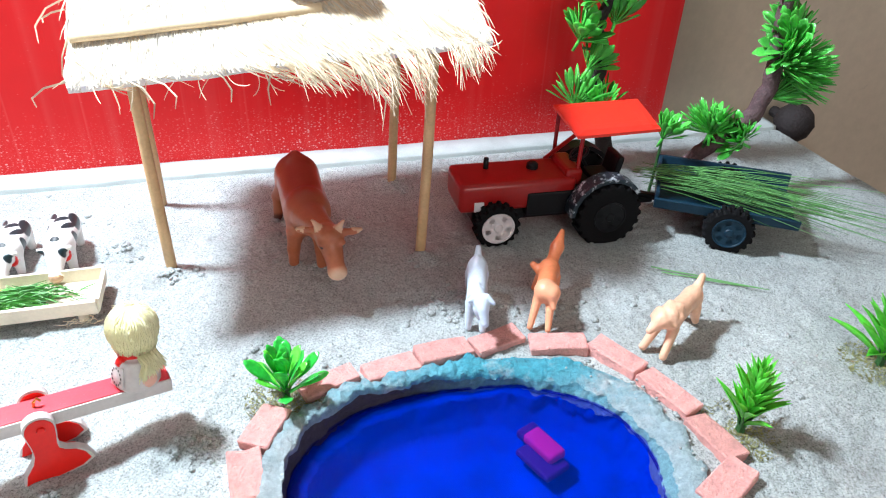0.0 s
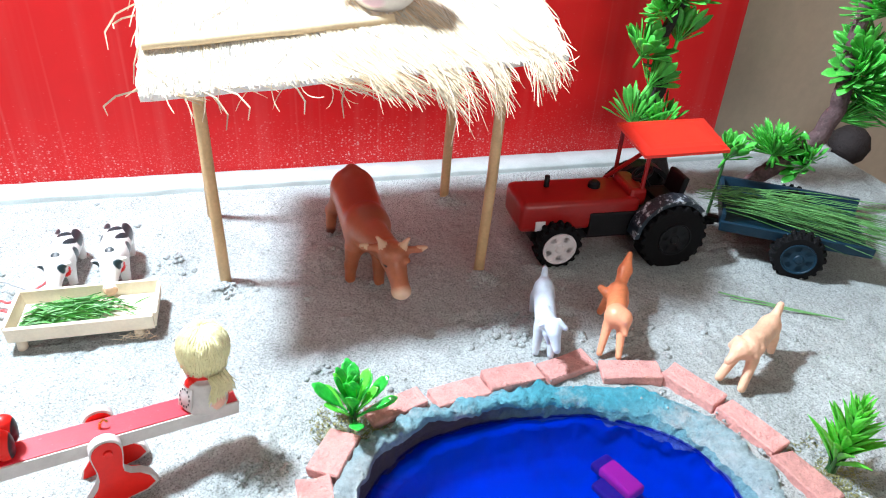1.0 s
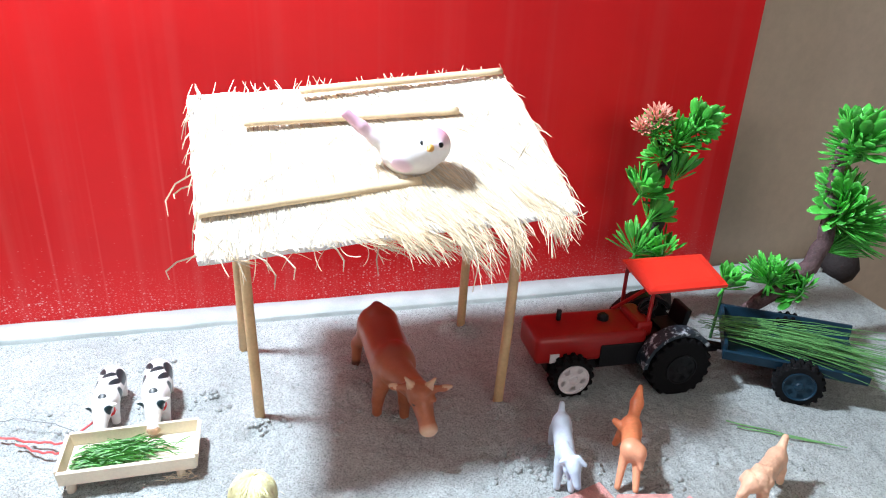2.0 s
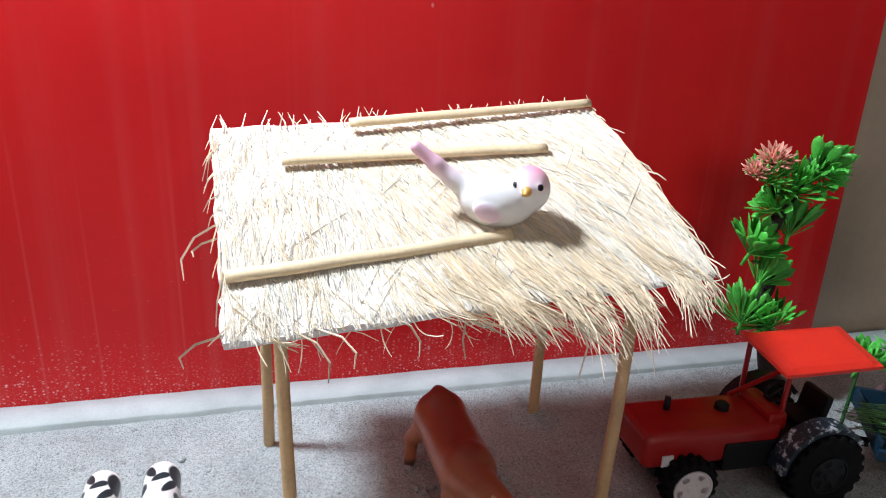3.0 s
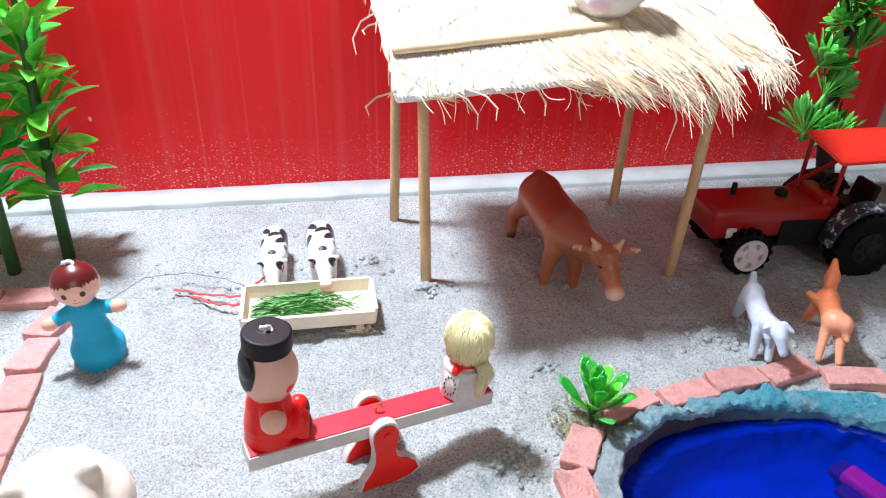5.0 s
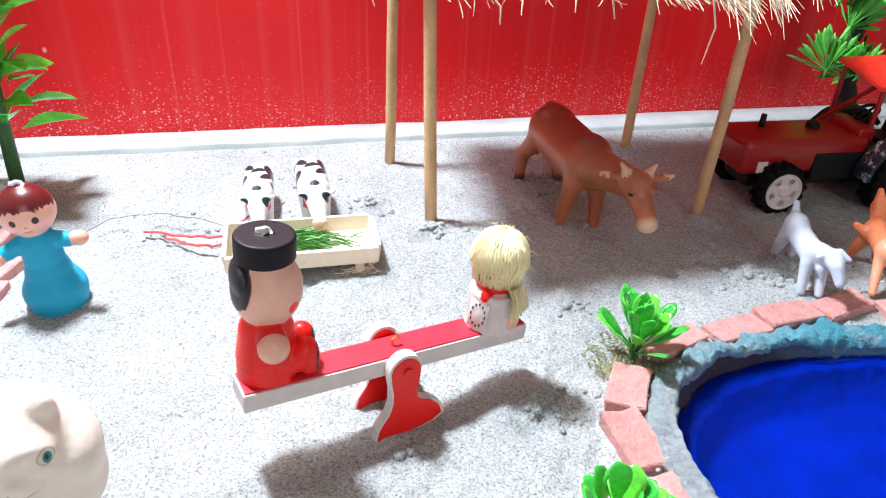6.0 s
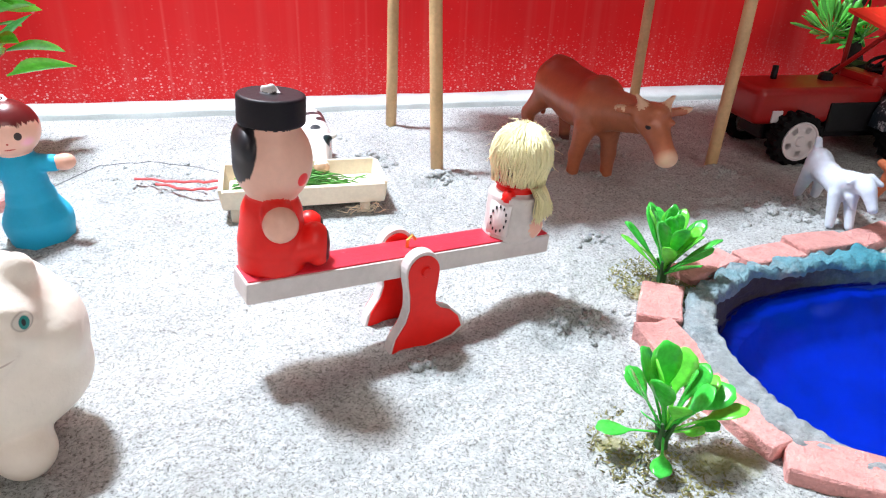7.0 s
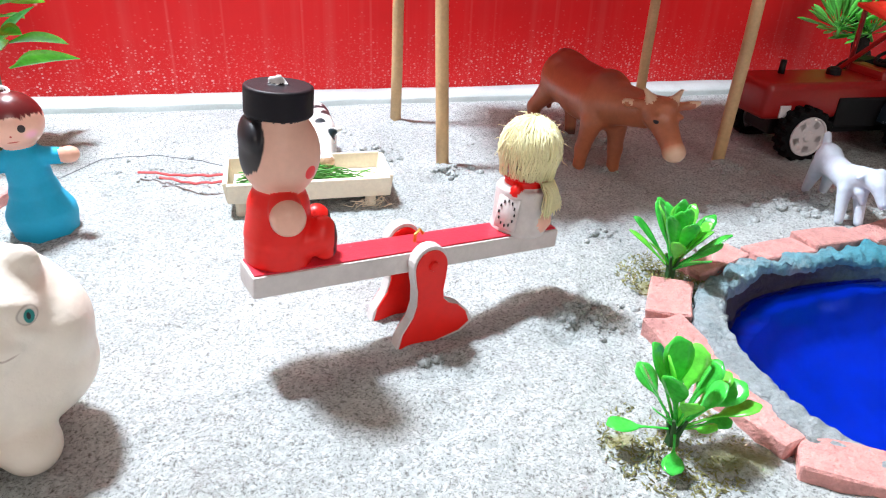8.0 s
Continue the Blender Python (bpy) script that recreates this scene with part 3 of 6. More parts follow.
def figure(name, me, x, y, z, turn, label, category, group="", tilt=(0, 0)):
    ob = new(name, me)
    ob.matrix_basis = pose(x * MM, y * MM, z * MM, tilt[0], tilt[1], turn)
    return tagged(ob, label=label, category=category, group=group)


rng = random.Random(7)


def spread(a, b):
    return rng.uniform(a, b)


# ---- the setting ----
POND = (105.0, -258.0, 72.0, 53.0)


def pond_reach(x, y, grow=0.0):
    """Below 1 inside the pond's oval."""
    dx, dy = abs(x - POND[0]) / (POND[2] + grow), abs(y - POND[1]) / (POND[3] + grow)
    return (dx**2.4 + dy**2.4) ** (1 / 2.4)


DENTS = [(-35, -92, 7, -2.4), (-16, -92, 6, -2.0), (122, -55, 6, -2.2), (110, -44, 7, 2.0), (106, -160, 7, -2.2), (128, -172, 6, -2.4), (146, -163, 6, -2.0), (58, -66, 6, -2.0), (-100, -104, 7, -2.2), (-118, -118, 6, -1.6), (-88, -106, 5, -2.0), (3, -230, 6, -1.6), (20, -217, 6, -1.8), (-34, -246, 6, 1.5), (-22, -238, 5, -1.5), (0, -117, 9, 1.6), (-3, -123, 6, -1.6), (116, -126, 7, 1.4), (118, -50, 9, 1.8), (-8, -51, 7, 1.0), (-27, -95, 9, -1.6), (-22, -85, 8, 1.3), (-20, -218, 12, -1.2), (8, -221, 7, 2.2), (14, -226, 6, 1.6), (-30, -236, 9, -1.0),
         (95, -176, 9, -1.3), (110, -168, 8, 1.5), (118, -160, 7, -1.4), (150, -172, 9, -1.5), (140, -165, 8, 1.2), (200, -200, 12, -1.3), (-110, -112, 8, -1.4), (-98, -88, 9, 1.0), (-90, -120, 8, -1.0), (45, -95, 12, 1.3), (70, -60, 14, 1.6), (36, -172, 8, 1.2),
         (-60, -160, 14, -0.8), (-12, -180, 10, 0.9), (230, -235, 14, 1.2), (240, -215, 10, -1.0), (215, -275, 10, 1.4), (330, -60, 20, 2.0), (300, -190, 20, 1.5)]


def sand_height(x, y):
    h = noise.noise((x / 38, y / 38, 1.7)) * 1.5 + noise.noise((x / 12, y / 12, 5.2)) * 0.7 + noise.noise((x / 4.5, y / 4.5, 9.1)) * 0.8 + noise.noise((x / 2.4, y / 2.4, 8.1)) * 0.45
    rough = max(0.0, noise.noise((x / 22, y / 22, 3.3)))
    h += rough * (noise.noise((x / 3.4, y / 3.4, 7.7)) * 2.4 + noise.noise((x / 1.9, y / 1.9, 2.7)) * 0.8)
    for dx, dy, size, deep in DENTS:
        r = ((x - dx) ** 2 + (y - dy) ** 2) / size**2
        if r < 4:
            h += 1.45 * deep * math.exp(-2 * r) * (1 + 0.7 * noise.noise((x / 2.6, y / 2.6, 4.4)))
    return h


def build_sand():
    xs = np.concatenate([np.arange(-330, -160, 4.0), np.arange(-160, 240, 1.6), np.arange(240, 402.1, 3.0)])
    ys = np.concatenate([np.arange(-520, -300, 6.0), np.arange(-300, -60, 1.6), np.arange(-60, -9, 2.2), [-9.0]])
    verts, faces = [], []
    for y in ys:
        for x in xs:
            reach = pond_reach(x, y, -3.0)
            z = sand_height(x, y) * (0.3 if y > -24 or x > 396 else 1.0) - (0.6 if y > -20 else 0.0)
            if reach < 1:
                z = -26.0 if reach < 0.97 else -4.0
            verts.append((x, y, z))
    w = len(xs)
    for j in range(len(ys) - 1):
        for i in range(w - 1):
            a = j * w + i
            faces.append((a, a + 1, a + 1 + w, a + w))
    tagged(part("ground", (verts, faces), SAND, smooth=True), label="rough grey sand spread over the model's tray", category="sand", kind="structure")


build_sand()
tray = part("floor_tray", box(36, -260, -42, 732, 522, 26, 1.0), BOARD)
tagged(tray, label="thick board under the sand of the model", category="tray", kind="structure")


def build_rim():
    verts, faces = [], []
    n = 240
    profile = [(-18.6, -4), (-18.2, 1.6), (-17.6, 2.3), (-12.0, 2.7), (-1.0, 3.1), (-0.6, -4)]
    for i in range(n + 1):
        x = -330 + 732 * i / n
        for j, (y, z) in enumerate(profile):
            wob = noise.noise((x / 17, j * 3.1, 0.4)) * 0.6 + noise.noise((x / 3.5, j * 2.3, 1.4)) * 0.25
            verts.append((x, y + wob * (j in (0, 1, 2)), z + wob * 0.6))
    m = len(profile)
    for i in range(n):
        for j in range(m - 1):
            a = i * m + j
            faces.append((a, a + m, a + m + 1, a + 1))
    faces.append(tuple(range(m)))
    faces.append(tuple(reversed(range(n * m, n * m + m))))
    tagged(part("trim_back", (verts, faces), STRIP, smooth=True), label="low sanded strip along the back of the tray", category="trim", kind="structure")


build_rim()
tagged(part("wall_red", box(-16, 6, 138, 668, 12, 340, 0.6), RED_BOARD), label="glossy red painted back board with dusty drips", category="wall", kind="structure")
tagged(part("wall_north", box(500, 16, 400, 3000, 14, 2600, 0), BEIGE), label="stained beige wall behind the tray", category="wall", kind="structure")
for wall_name, shape in (("wall_west", box(-1010, -1000, 400, 20, 2018, 2600, 0)), ("wall_east", box(2010, -1000, 400, 20, 2018, 2600, 0)), ("wall_south", join(box(-655, -2019, 400, 690, 20, 2600, 0), box(1355, -2019, 400, 1290, 20, 2600, 0), box(200, -2019, -205, 1020, 20, 1390, 0), box(200, -2019, 1505, 1020, 20, 390, 0)))):
    tagged(part(wall_name, shape, PLASTER), label="plain pale plaster wall of the room", category="wall", kind="structure")
tagged(part("ceiling", box(500, -1000, 1710, 3040, 2060, 20, 0), PLASTER), label="plain white ceiling of the room", category="ceiling", kind="structure")
tagged(part("floor", box(500, -1000, -830, 3040, 2060, 20, 0), BOARD), label="plain dull floor of the room", category="floor", kind="structure")
# unseen opening, added only to carry the fill lamp
window = thing("fill_opening_1", 200, -2019, 800, label="plain white frame round the unseen opening of the added fill lamp", category="window")
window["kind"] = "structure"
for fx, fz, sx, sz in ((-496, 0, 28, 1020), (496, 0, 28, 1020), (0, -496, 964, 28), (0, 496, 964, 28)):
    part("opening_frame", box(fx, 0, fz, sx, 44, sz, 2), WHITE_TOY, window)
table = thing("table", 36, -270, -820, label="plain brown wooden table under the tray", category="table")
part("tabletop", box(0, 0, 752, 800, 540, 26, 2), TABLE, table)
for lx in (-370, 370):
    for ly in (-240, 240):
        part("leg", box(lx, ly, 369.5, 45, 45, 739, 2), TABLE, table)


# ---- the pond ----
def oval(grow, angle):
    c, s = math.cos(angle), math.sin(angle)
    r = 1 / (abs(c) ** 2.4 + abs(s) ** 2.4) ** (1 / 2.4)
    return POND[0] + (POND[2] + grow) * r * c, POND[1] + (POND[3] + grow) * r * s


def build_pond():
    pond = thing("pond", 0, 0, label="oval cement pond with a blue-washed lumpy rim", category="pond")
    rings = [(2, -6), (1.5, 0.5), (0, 2.2), (-3.5, 2.6), (-7, 2.2), (-9.6, 1.4), (-10.8, -0.3), (-11.5, -2.6), (-12.1, -5.0), (-12.8, -7.4), (-14.5, -12), (-19, -17), (-30, -19), (-46, -19)]
    n = 420
    coarse, rings = rings, []
    for (g0, z0), (g1, z1) in zip(coarse, coarse[1:]):
        rings += [(g0 + (g1 - g0) * t / 3, z0 + (z1 - z0) * t / 3) for t in range(3)]
    rings.append(coarse[-1])

    def ring(j):
        grow, z = rings[j]
        out = []
        for k in range(n):
            a = 2 * math.pi * k / n
            x, y = oval(grow, a)
            lump = noise.noise((x / 11, y / 11, z / 9)) * 2.3 + noise.noise((x / 5, y / 5, z / 5 + 5)) * 1.15 + noise.noise((x / 1.4, y / 1.4, z / 1.6)) * 0.35 + abs(noise.noise((x / 3, y / 3, z / 4 + 2))) * 1.0 + max(0.0, noise.noise((x / 17, y / 17, 3.0))) * noise.noise((x / 1.9, y / 1.9, z / 2 + 9)) * 1.9 + noise.noise((x / 2.6, y / 2.6, z / 2.6 + 3)) * 0.7
            x, y = oval(grow + lump * (0 if j < 5 else 1.15 if j < 18 else 0.6), a)
            slope = max(0.0, math.cos(a - 0.35)) * min(max(0.0, -grow - 3), 9) * 0.45 if j > 5 else 0.0
            # the far side towards the dolls is undercut below a crumbly lip
            hollow = max(0.0, math.cos(a - 2.5)) ** 0.7
            if 8 < j < 30:
                lip = max(grow, -5.4 - 0.06 * (j - 9)) if j < 26 else grow
                x, y = oval(grow + (lip - grow) * hollow + lump * (1.15 - 0.5 * hollow), a)
            crumb = hollow * (1.6 + 1.6 * noise.noise((x / 2.2, y / 2.2, 6.0))) if 5 < j < 15 else 0.0
            out.append((x, y, min(z, max(z - slope, -6.0)) + lump * (0.6 if 4 < j < 32 else 0) + crumb))
        return out

    for name, first, last, paint_of in (("rim", 0, 15, CEMENT), ("inner_wall", 15, 25, WET_SHADED), ("bottom", 25, len(rings) - 1, POOL)):
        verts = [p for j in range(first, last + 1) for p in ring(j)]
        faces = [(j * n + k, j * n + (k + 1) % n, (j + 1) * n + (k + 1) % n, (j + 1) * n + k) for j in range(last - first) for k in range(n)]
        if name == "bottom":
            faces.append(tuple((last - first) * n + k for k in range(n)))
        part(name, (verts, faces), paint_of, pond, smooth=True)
    disc = [(*oval(-4.5, 2 * math.pi * k / 160), -4.4) for k in range(160)]
    tagged(part("water", (disc, [tuple(range(160))]), WATER), label="still deep blue dyed water in the pond", category="water", kind="structure")
    edge = [(*oval(-11.2 + 4.5 * max(0.0, math.cos(2 * math.pi * k / 240 - 2.5)) ** 0.7 + 0.5 * noise.noise((k * 0.09, 2.0, 0.5)), 2 * math.pi * k / 240), -4.3) for k in range(241)]
    part("waterline", tube(edge, 0.55, 8), WATER, pond, "wet shiny edge of the water", smooth=True)
    toy_shape = [box(0, 0, 1.2, 15, 8, 4.5, 1.6, 3), box(-3.0, 3.4, -1.0, 17, 12, 3.0, 1.4, 3), box(8, -1.4, -0.8, 8, 9, 3.4, 1.4, 3)]
    toy = mesh_of("pool_toy", *join(*toy_shape), [FISH, PURPLE], [0] * len(toy_shape[0][1]) + [1] * (len(toy_shape[1][1]) + len(toy_shape[2][1])), True)
    figure("toy_fish", toy, 133.5, -241.5, -12.6, 112, "magenta and purple plastic fish lying under water", "toy")


build_pond()


def brick_mesh(name, sx, sy, sz, seed):
    """A hand-cut clay brick with uneven edges."""
    bm = bmesh.new()
    bmesh.ops.create_cube(bm, size=1.0)
    for v in bm.verts:
        v.co = Vector((v.co.x * sx, v.co.y * sy, v.co.z * sz))
    bmesh.ops.subdivide_edges(bm, edges=bm.edges[:], cuts=1, use_grid_fill=True)
    bmesh.ops.bevel(bm, geom=[e for e in bm.edges if e.calc_face_angle(0) > 1], offset=0.45, segments=1, affect="EDGES")
    for v in bm.verts:
        v.co += Vector([noise.noise((v.co.x / 3 + seed * 7, v.co.y / 3 + n * 11, v.co.z / 3)) * 0.7 for n in range(3)])
    shape = of_bmesh(bm)
    return mesh_of(name, shape[0], shape[1], BRICK)


pond_border = thing("pond_border", 105, -258, label="ring of pink clay bricks round the pond", category="brick border")
for i, (bx, by, turn, long, wide) in enumerate([(30, -266, -74, 23, 10.5), (40.5, -285, -32, 23, 11), (28.5, -241, 92, 19.5, 11), (36, -222, 58, 18.5, 11), (60, -204.5, 19, 22, 9), (84, -202, 12, 22, 10.5), (106.5, -197.5, 6, 22.5, 11), (130, -195, 13, 22, 10.5),
                                               (154, -203, -13, 23.5, 10.5), (173.5, -216, -62, 23, 10), (183.5, -239, -70, 24.5, 10), (188, -263, -80, 21.5, 10), (180, -282, 27, 23, 11)]):
    part("brick", brick_mesh("brick", long, wide, 9, i), BRICK, pond_border, at=pose((bx - 105) * MM, (by + 258) * MM, spread(-1.2, -0.2) * MM, spread(-3, 3), spread(-3, 3), turn))
bed_border = thing("bed_border", -160, -110, label="row of pink clay bricks edging a plant bed", category="brick border")
for i, (bx, by, turn) in enumerate([(-171, -103, -3), (-194, -104, 2), (-157.5, -124, 74), (-158, -145, 84), (-157, -166, 92), (-156, -187, 88), (-155.5, -208, 92)]):
    part("brick", brick_mesh("brick", 22 if i < 2 else 19.5, 12.5, 8, i + 30), BRICK, bed_border, at=pose((bx + 160) * MM, (by + 110) * MM, spread(-1.2, 0) * MM, spread(-2, 2), spread(-2, 2), turn))


# ---- the thatched shelter ----
ROOF = [Vector((-17, -144, 99.5)), Vector((142, -131, 105.5)), Vector((137, -33, 146.5)), Vector((-24, -35, 138))]


def roof_at(u, v, lift=0.0):
    a, b = ROOF[0].lerp(ROOF[1], u), ROOF[3].lerp(ROOF[2], u)
    return a.lerp(b, v) + Vector((0, -0.35, 0.94)) * (lift + 3.2 * math.sin(math.pi * min(1.0, max(0.0, v))))


def build_shelter():
    hut = thing("thatched_shelter", 0, 0, label="open shelter with a straw roof on four bamboo posts", category="shelter")
    for foot, top in (((0, -112.5), (-2.5, -104, 114)), ((115.3, -122), (121, -119, 109)), ((116.4, -49.5), (125, -36, 143)), ((-7.8, -49), (-6, -56, 131))):
        a, b = Vector((foot[0], foot[1], -12)), Vector(top)
        pts = [a.lerp(b, t) + Vector((spread(-0.3, 0.3), spread(-0.3, 0.3), 0)) for t in (0, 0.25, 0.5, 0.75, 1)]
        part("post", tube(pts, [2.5, 2.5, 2.45, 2.4, 2.4], 12), BAMBOO, hut, smooth=True)
    verts, faces, n = [], [], 40
    for lift in (0, -2.6):
        for j in range(n + 1):
            for i in range(n + 1):
                u, v = i / n, j / n
                edge = noise.noise((u * 9, v * 9, 2.1)) * 0.012
                p = roof_at(u + edge * (i in (0, n)), v + edge * (j in (0, n)), lift + (noise.noise((u * 14, v * 14, 0.3)) * 0.8 if lift == 0 else 0))
                verts.append(tuple(p))
    w, half = n + 1, (n + 1) ** 2
    for j in range(n):
        for i in range(n):
            a = j * w + i
            faces.append((a, a + 1, a + 1 + w, a + w))
            faces.append((half + a, half + a + w, half + a + 1 + w, half + a + 1))
    rim = [i for i in range(n)] + [n + w * j for j in range(n)] + [n * w + n - i for i in range(n)] + [w * (n - j) for j in range(n)]
    for a, b in zip(rim, rim[1:] + rim[:1]):
        faces.append((a, half + a, half + b, b))
    part("roof_board", (verts, faces), FOAM, hut, "card roof whitened with dried glue")
    strands, pale = [], []
    for i in range(4600):
        u, v = rng.random(), rng.random() ** 0.9
        slant = 0.08 + 0.34 * max(0.0, min(1.0, (u - 0.18) / 0.4)) - 0.30 * max(0.0, (u - 0.78) / 0.22) + rng.gauss(0, 0.17)
        if rng.random() < 0.06:
            slant += spread(-1.2, 1.2)
        long = spread(0.09, 0.28)
        lift0, lift1 = spread(0.0, 0.6), spread(0.1, 0.8)
        v1 = max(v - long, 0.0 if rng.random() < 0.6 else -0.02)
        u1 = min(0.999, max(0.004, u + slant * (v - v1) * 0.75))
        mid = roof_at((u + u1) / 2, (v + v1) / 2, (lift0 + lift1) / 2 + 0.3)
        (pale if rng.random() < (0.78 if u < 0.3 or v < 0.12 else 0.5) else strands).append(strand([roof_at(u, v, lift0), mid, roof_at(u1, v1, lift1)], spread(0.14, 0.28)))
    part("thatch", join(*strands), STRAW, hut, "dense layer of dry yellow straw")["kind"] = "stuff"
    part("bleached_thatch", join(*pale), STRAW_WHITE, hut, "bleached straw stuck in glue")["kind"] = "stuff"
    fringe = []
    for k in range(64):
        u0 = 0.03 + 0.95 * rng.random() ** 0.7
        if u0 < 0.4 and rng.random() < 0.55:
            continue
        reach = (4 + 18 * math.exp(-(((u0 - 0.7) / 0.23) ** 2)) + 4 * (u0 > 0.8)) * spread(0.5, 1.2)
        clump_lean = (10 if u0 < 0.78 else 2) * spread(0.4, 1.2)
        for i in range(rng.randint(6, 15) if u0 > 0.4 else rng.randint(1, 4)):
            u = u0 + spread(-0.012, 0.012)
            drop, lean = reach * spread(0.45, 1.08), clump_lean + spread(-3.0, 3.0)
            a = roof_at(u - 0.06, spread(0.05, 0.26), spread(0.2, 1.4))
            edge = roof_at(min(u, 0.995), -0.012, spread(-0.4, 1.0))
            out = edge + Vector((lean * 0.5, -drop * 0.50 + spread(-1, 1), -drop * 0.28))
            tip = edge + Vector((lean + spread(-2, 2), -drop * 0.84 + spread(-2, 2), -drop * spread(0.52, 0.78)))
            fringe.append(strand([a, edge, out, tip], spread(0.16, 0.3)))
    for i in range(34):
        # single curled ends below the eave
        p = roof_at(spread(0.04, 0.97), spread(0.0, 0.03), spread(-0.6, 0.6))
        bend, way, pts = spread(-0.9, 0.9), Vector((spread(-0.8, 1.0), -spread(0.2, 0.9), -spread(0.3, 1.0))).normalized(), [p]
        for k in range(6):
            pts.append(pts[-1] + way * spread(1.4, 3.0))
            way = (Matrix.Rotation(bend * 0.55, 3, "Y") @ way).normalized()
        fringe.append(strand(pts, spread(0.16, 0.26)))
    for i in range(34):
        v = rng.random()
        side = rng.random() < 0.7
        p = roof_at(1.0 if side else 0.0, v, spread(0, 1.5))
        way = Vector((spread(1, 5) if side else -spread(1, 5), -spread(4, 12), spread(-6, 0)))
        fringe.append(strand([p - way * 0.6, p, p + way * 0.4, p + way * 0.8 + Vector((0, 0, -spread(0, 4)))], spread(0.2, 0.35)))
    for i in range(60):
        p = roof_at(rng.random(), 1.0, spread(0, 1))
        fringe.append(strand([p - Vector((0, 6, 1)), p, p + Vector((spread(-3, 3), spread(1, 5), spread(1, 5)))], spread(0.25, 0.4)))
    for u, v, dx, dy, dz in ((0.0, 0.42, -9, -16, -12), (0.0, 0.36, -6, -10, -2), (0.0, 0.02, -10, -4, -7), (0.3, 0.0, 6, -6, -10), (0.45, 0.0, -4, -8, -13), (0.16, 0.0, 9, -8, -9), (0.12, 0.0, 8, -10, -11), (0.62, 0, 14, 5, -34)):
        p = roof_at(u, v, 0.5)
        fringe.append(strand([p, p + Vector((dx * 0.7, dy * 0.3, dz * 0.2)), p + Vector((dx * 1.1, dy * 0.7, dz * 0.6)), p + Vector((dx, dy, dz))], 0.4))
    part("straw_fringe", join(*fringe), STRAW, hut, "ragged straw ends hanging over the eave")["kind"] = "stuff"
    for a, b in (((-16.5, -124.3, 110.3), (75, -111.4, 115.2)), ((2, -70, 132.4), (103, -68, 135.6)), ((29, -46.8, 141.8), (136, -33.6, 148.4))):
        a, b = Vector(a), Vector(b)
        long, steps = (b - a).length, 26
        verts, faces = [], []
        for i in range(steps + 1):
            x = -long / 2 + long * i / steps
            knot = 0.22 * math.exp(-(((x - long * 0.24) / 2.2) ** 2)) + 0.18 * math.exp(-(((x + long * 0.30) / 1.8) ** 2))
            wob = noise.noise((x / 17, a.y / 9, 0.7)) * 0.35
            for k in range(12):
                turn = 2 * math.pi * k / 12
                flat = 1.0 if math.sin(turn) > 0 else 0.45
                verts.append((x, (2.35 + knot + noise.noise((x / 9, k * 0.7, 2.0)) * 0.12) * math.cos(turn) + wob, 0.4 + (2.0 + knot) * flat * math.sin(turn)))
        for i in range(steps):
            for k in range(12):
                p, q = i * 12 + k, i * 12 + (k + 1) % 12
                faces.append((p, q, q + 12, p + 12))
        faces += [tuple(reversed(range(12))), tuple(range(steps * 12, steps * 12 + 12))]
        way = (b - a).normalized()
        m = Matrix.Translation((a + b) / 2) @ way.to_track_quat("X", "Z").to_matrix().to_4x4() @ Matrix.Rotation(radians(24), 4, "X")
        part("batten", moved((verts, faces), m), BATTEN, hut, "split bamboo batten pressed on the straw", smooth=True)
    # thin crusts of dried glue over the straw along the eave
    for u, v, wide, deep in ((0.30, 0.10, 0.10, 0.09), (0.40, 0.13, 0.07, 0.06), (0.24, 0.06, 0.06, 0.05), (0.72, 0.12, 0.08, 0.05), (0.90, 0.16, 0.07, 0.07), (0.97, 0.10, 0.05, 0.07), (0.62, 0.33, 0.02, 0.03), (0.08, 0.60, 0.06, 0.10), (0.05, 0.12, 0.05, 0.08), (0.13, 0.38, 0.05, 0.07)):
        verts, faces, rings, around = [tuple(roof_at(u, v, 0.7))], [], 5, 28
        for r in range(1, rings + 1):
            for k in range(around):
                turn = 2 * math.pi * k / around
                far = r / rings * (1 + 0.45 * noise.noise((math.cos(turn) * 1.6 + u * 30, math.sin(turn) * 1.6, v * 30)))
                pu, pv = u + wide * far * math.cos(turn), max(-0.01, v + deep * far * math.sin(turn))
                lift = 0.45 + 0.75 * noise.noise((pu * 90, pv * 70, 3.0)) - (1.3 if r == rings else 0.0)
                verts.append(tuple(roof_at(min(pu, 1.0), pv, lift)))
        for k in range(around):
            faces.append((0, 1 + k, 1 + (k + 1) % around))
        for r in range(rings - 1):
            for k in range(around):
                p, q = 1 + r * around + k, 1 + r * around + (k + 1) % around
                faces.append((p, p + around, q + around, q))
        part("glue_crust", (verts, faces), GLUE, hut, "shiny crust of dried clear glue", smooth=True)


build_shelter()

# ---- toy animals and dolls ----
HEAD = Vector((10.5, 0, 14.6))


def on_head(angle, lift, reach):
    a, e = radians(angle), radians(lift)
    return tuple(HEAD + Vector((math.cos(a) * math.cos(e), math.sin(a) * math.cos(e), math.sin(e))) * reach)


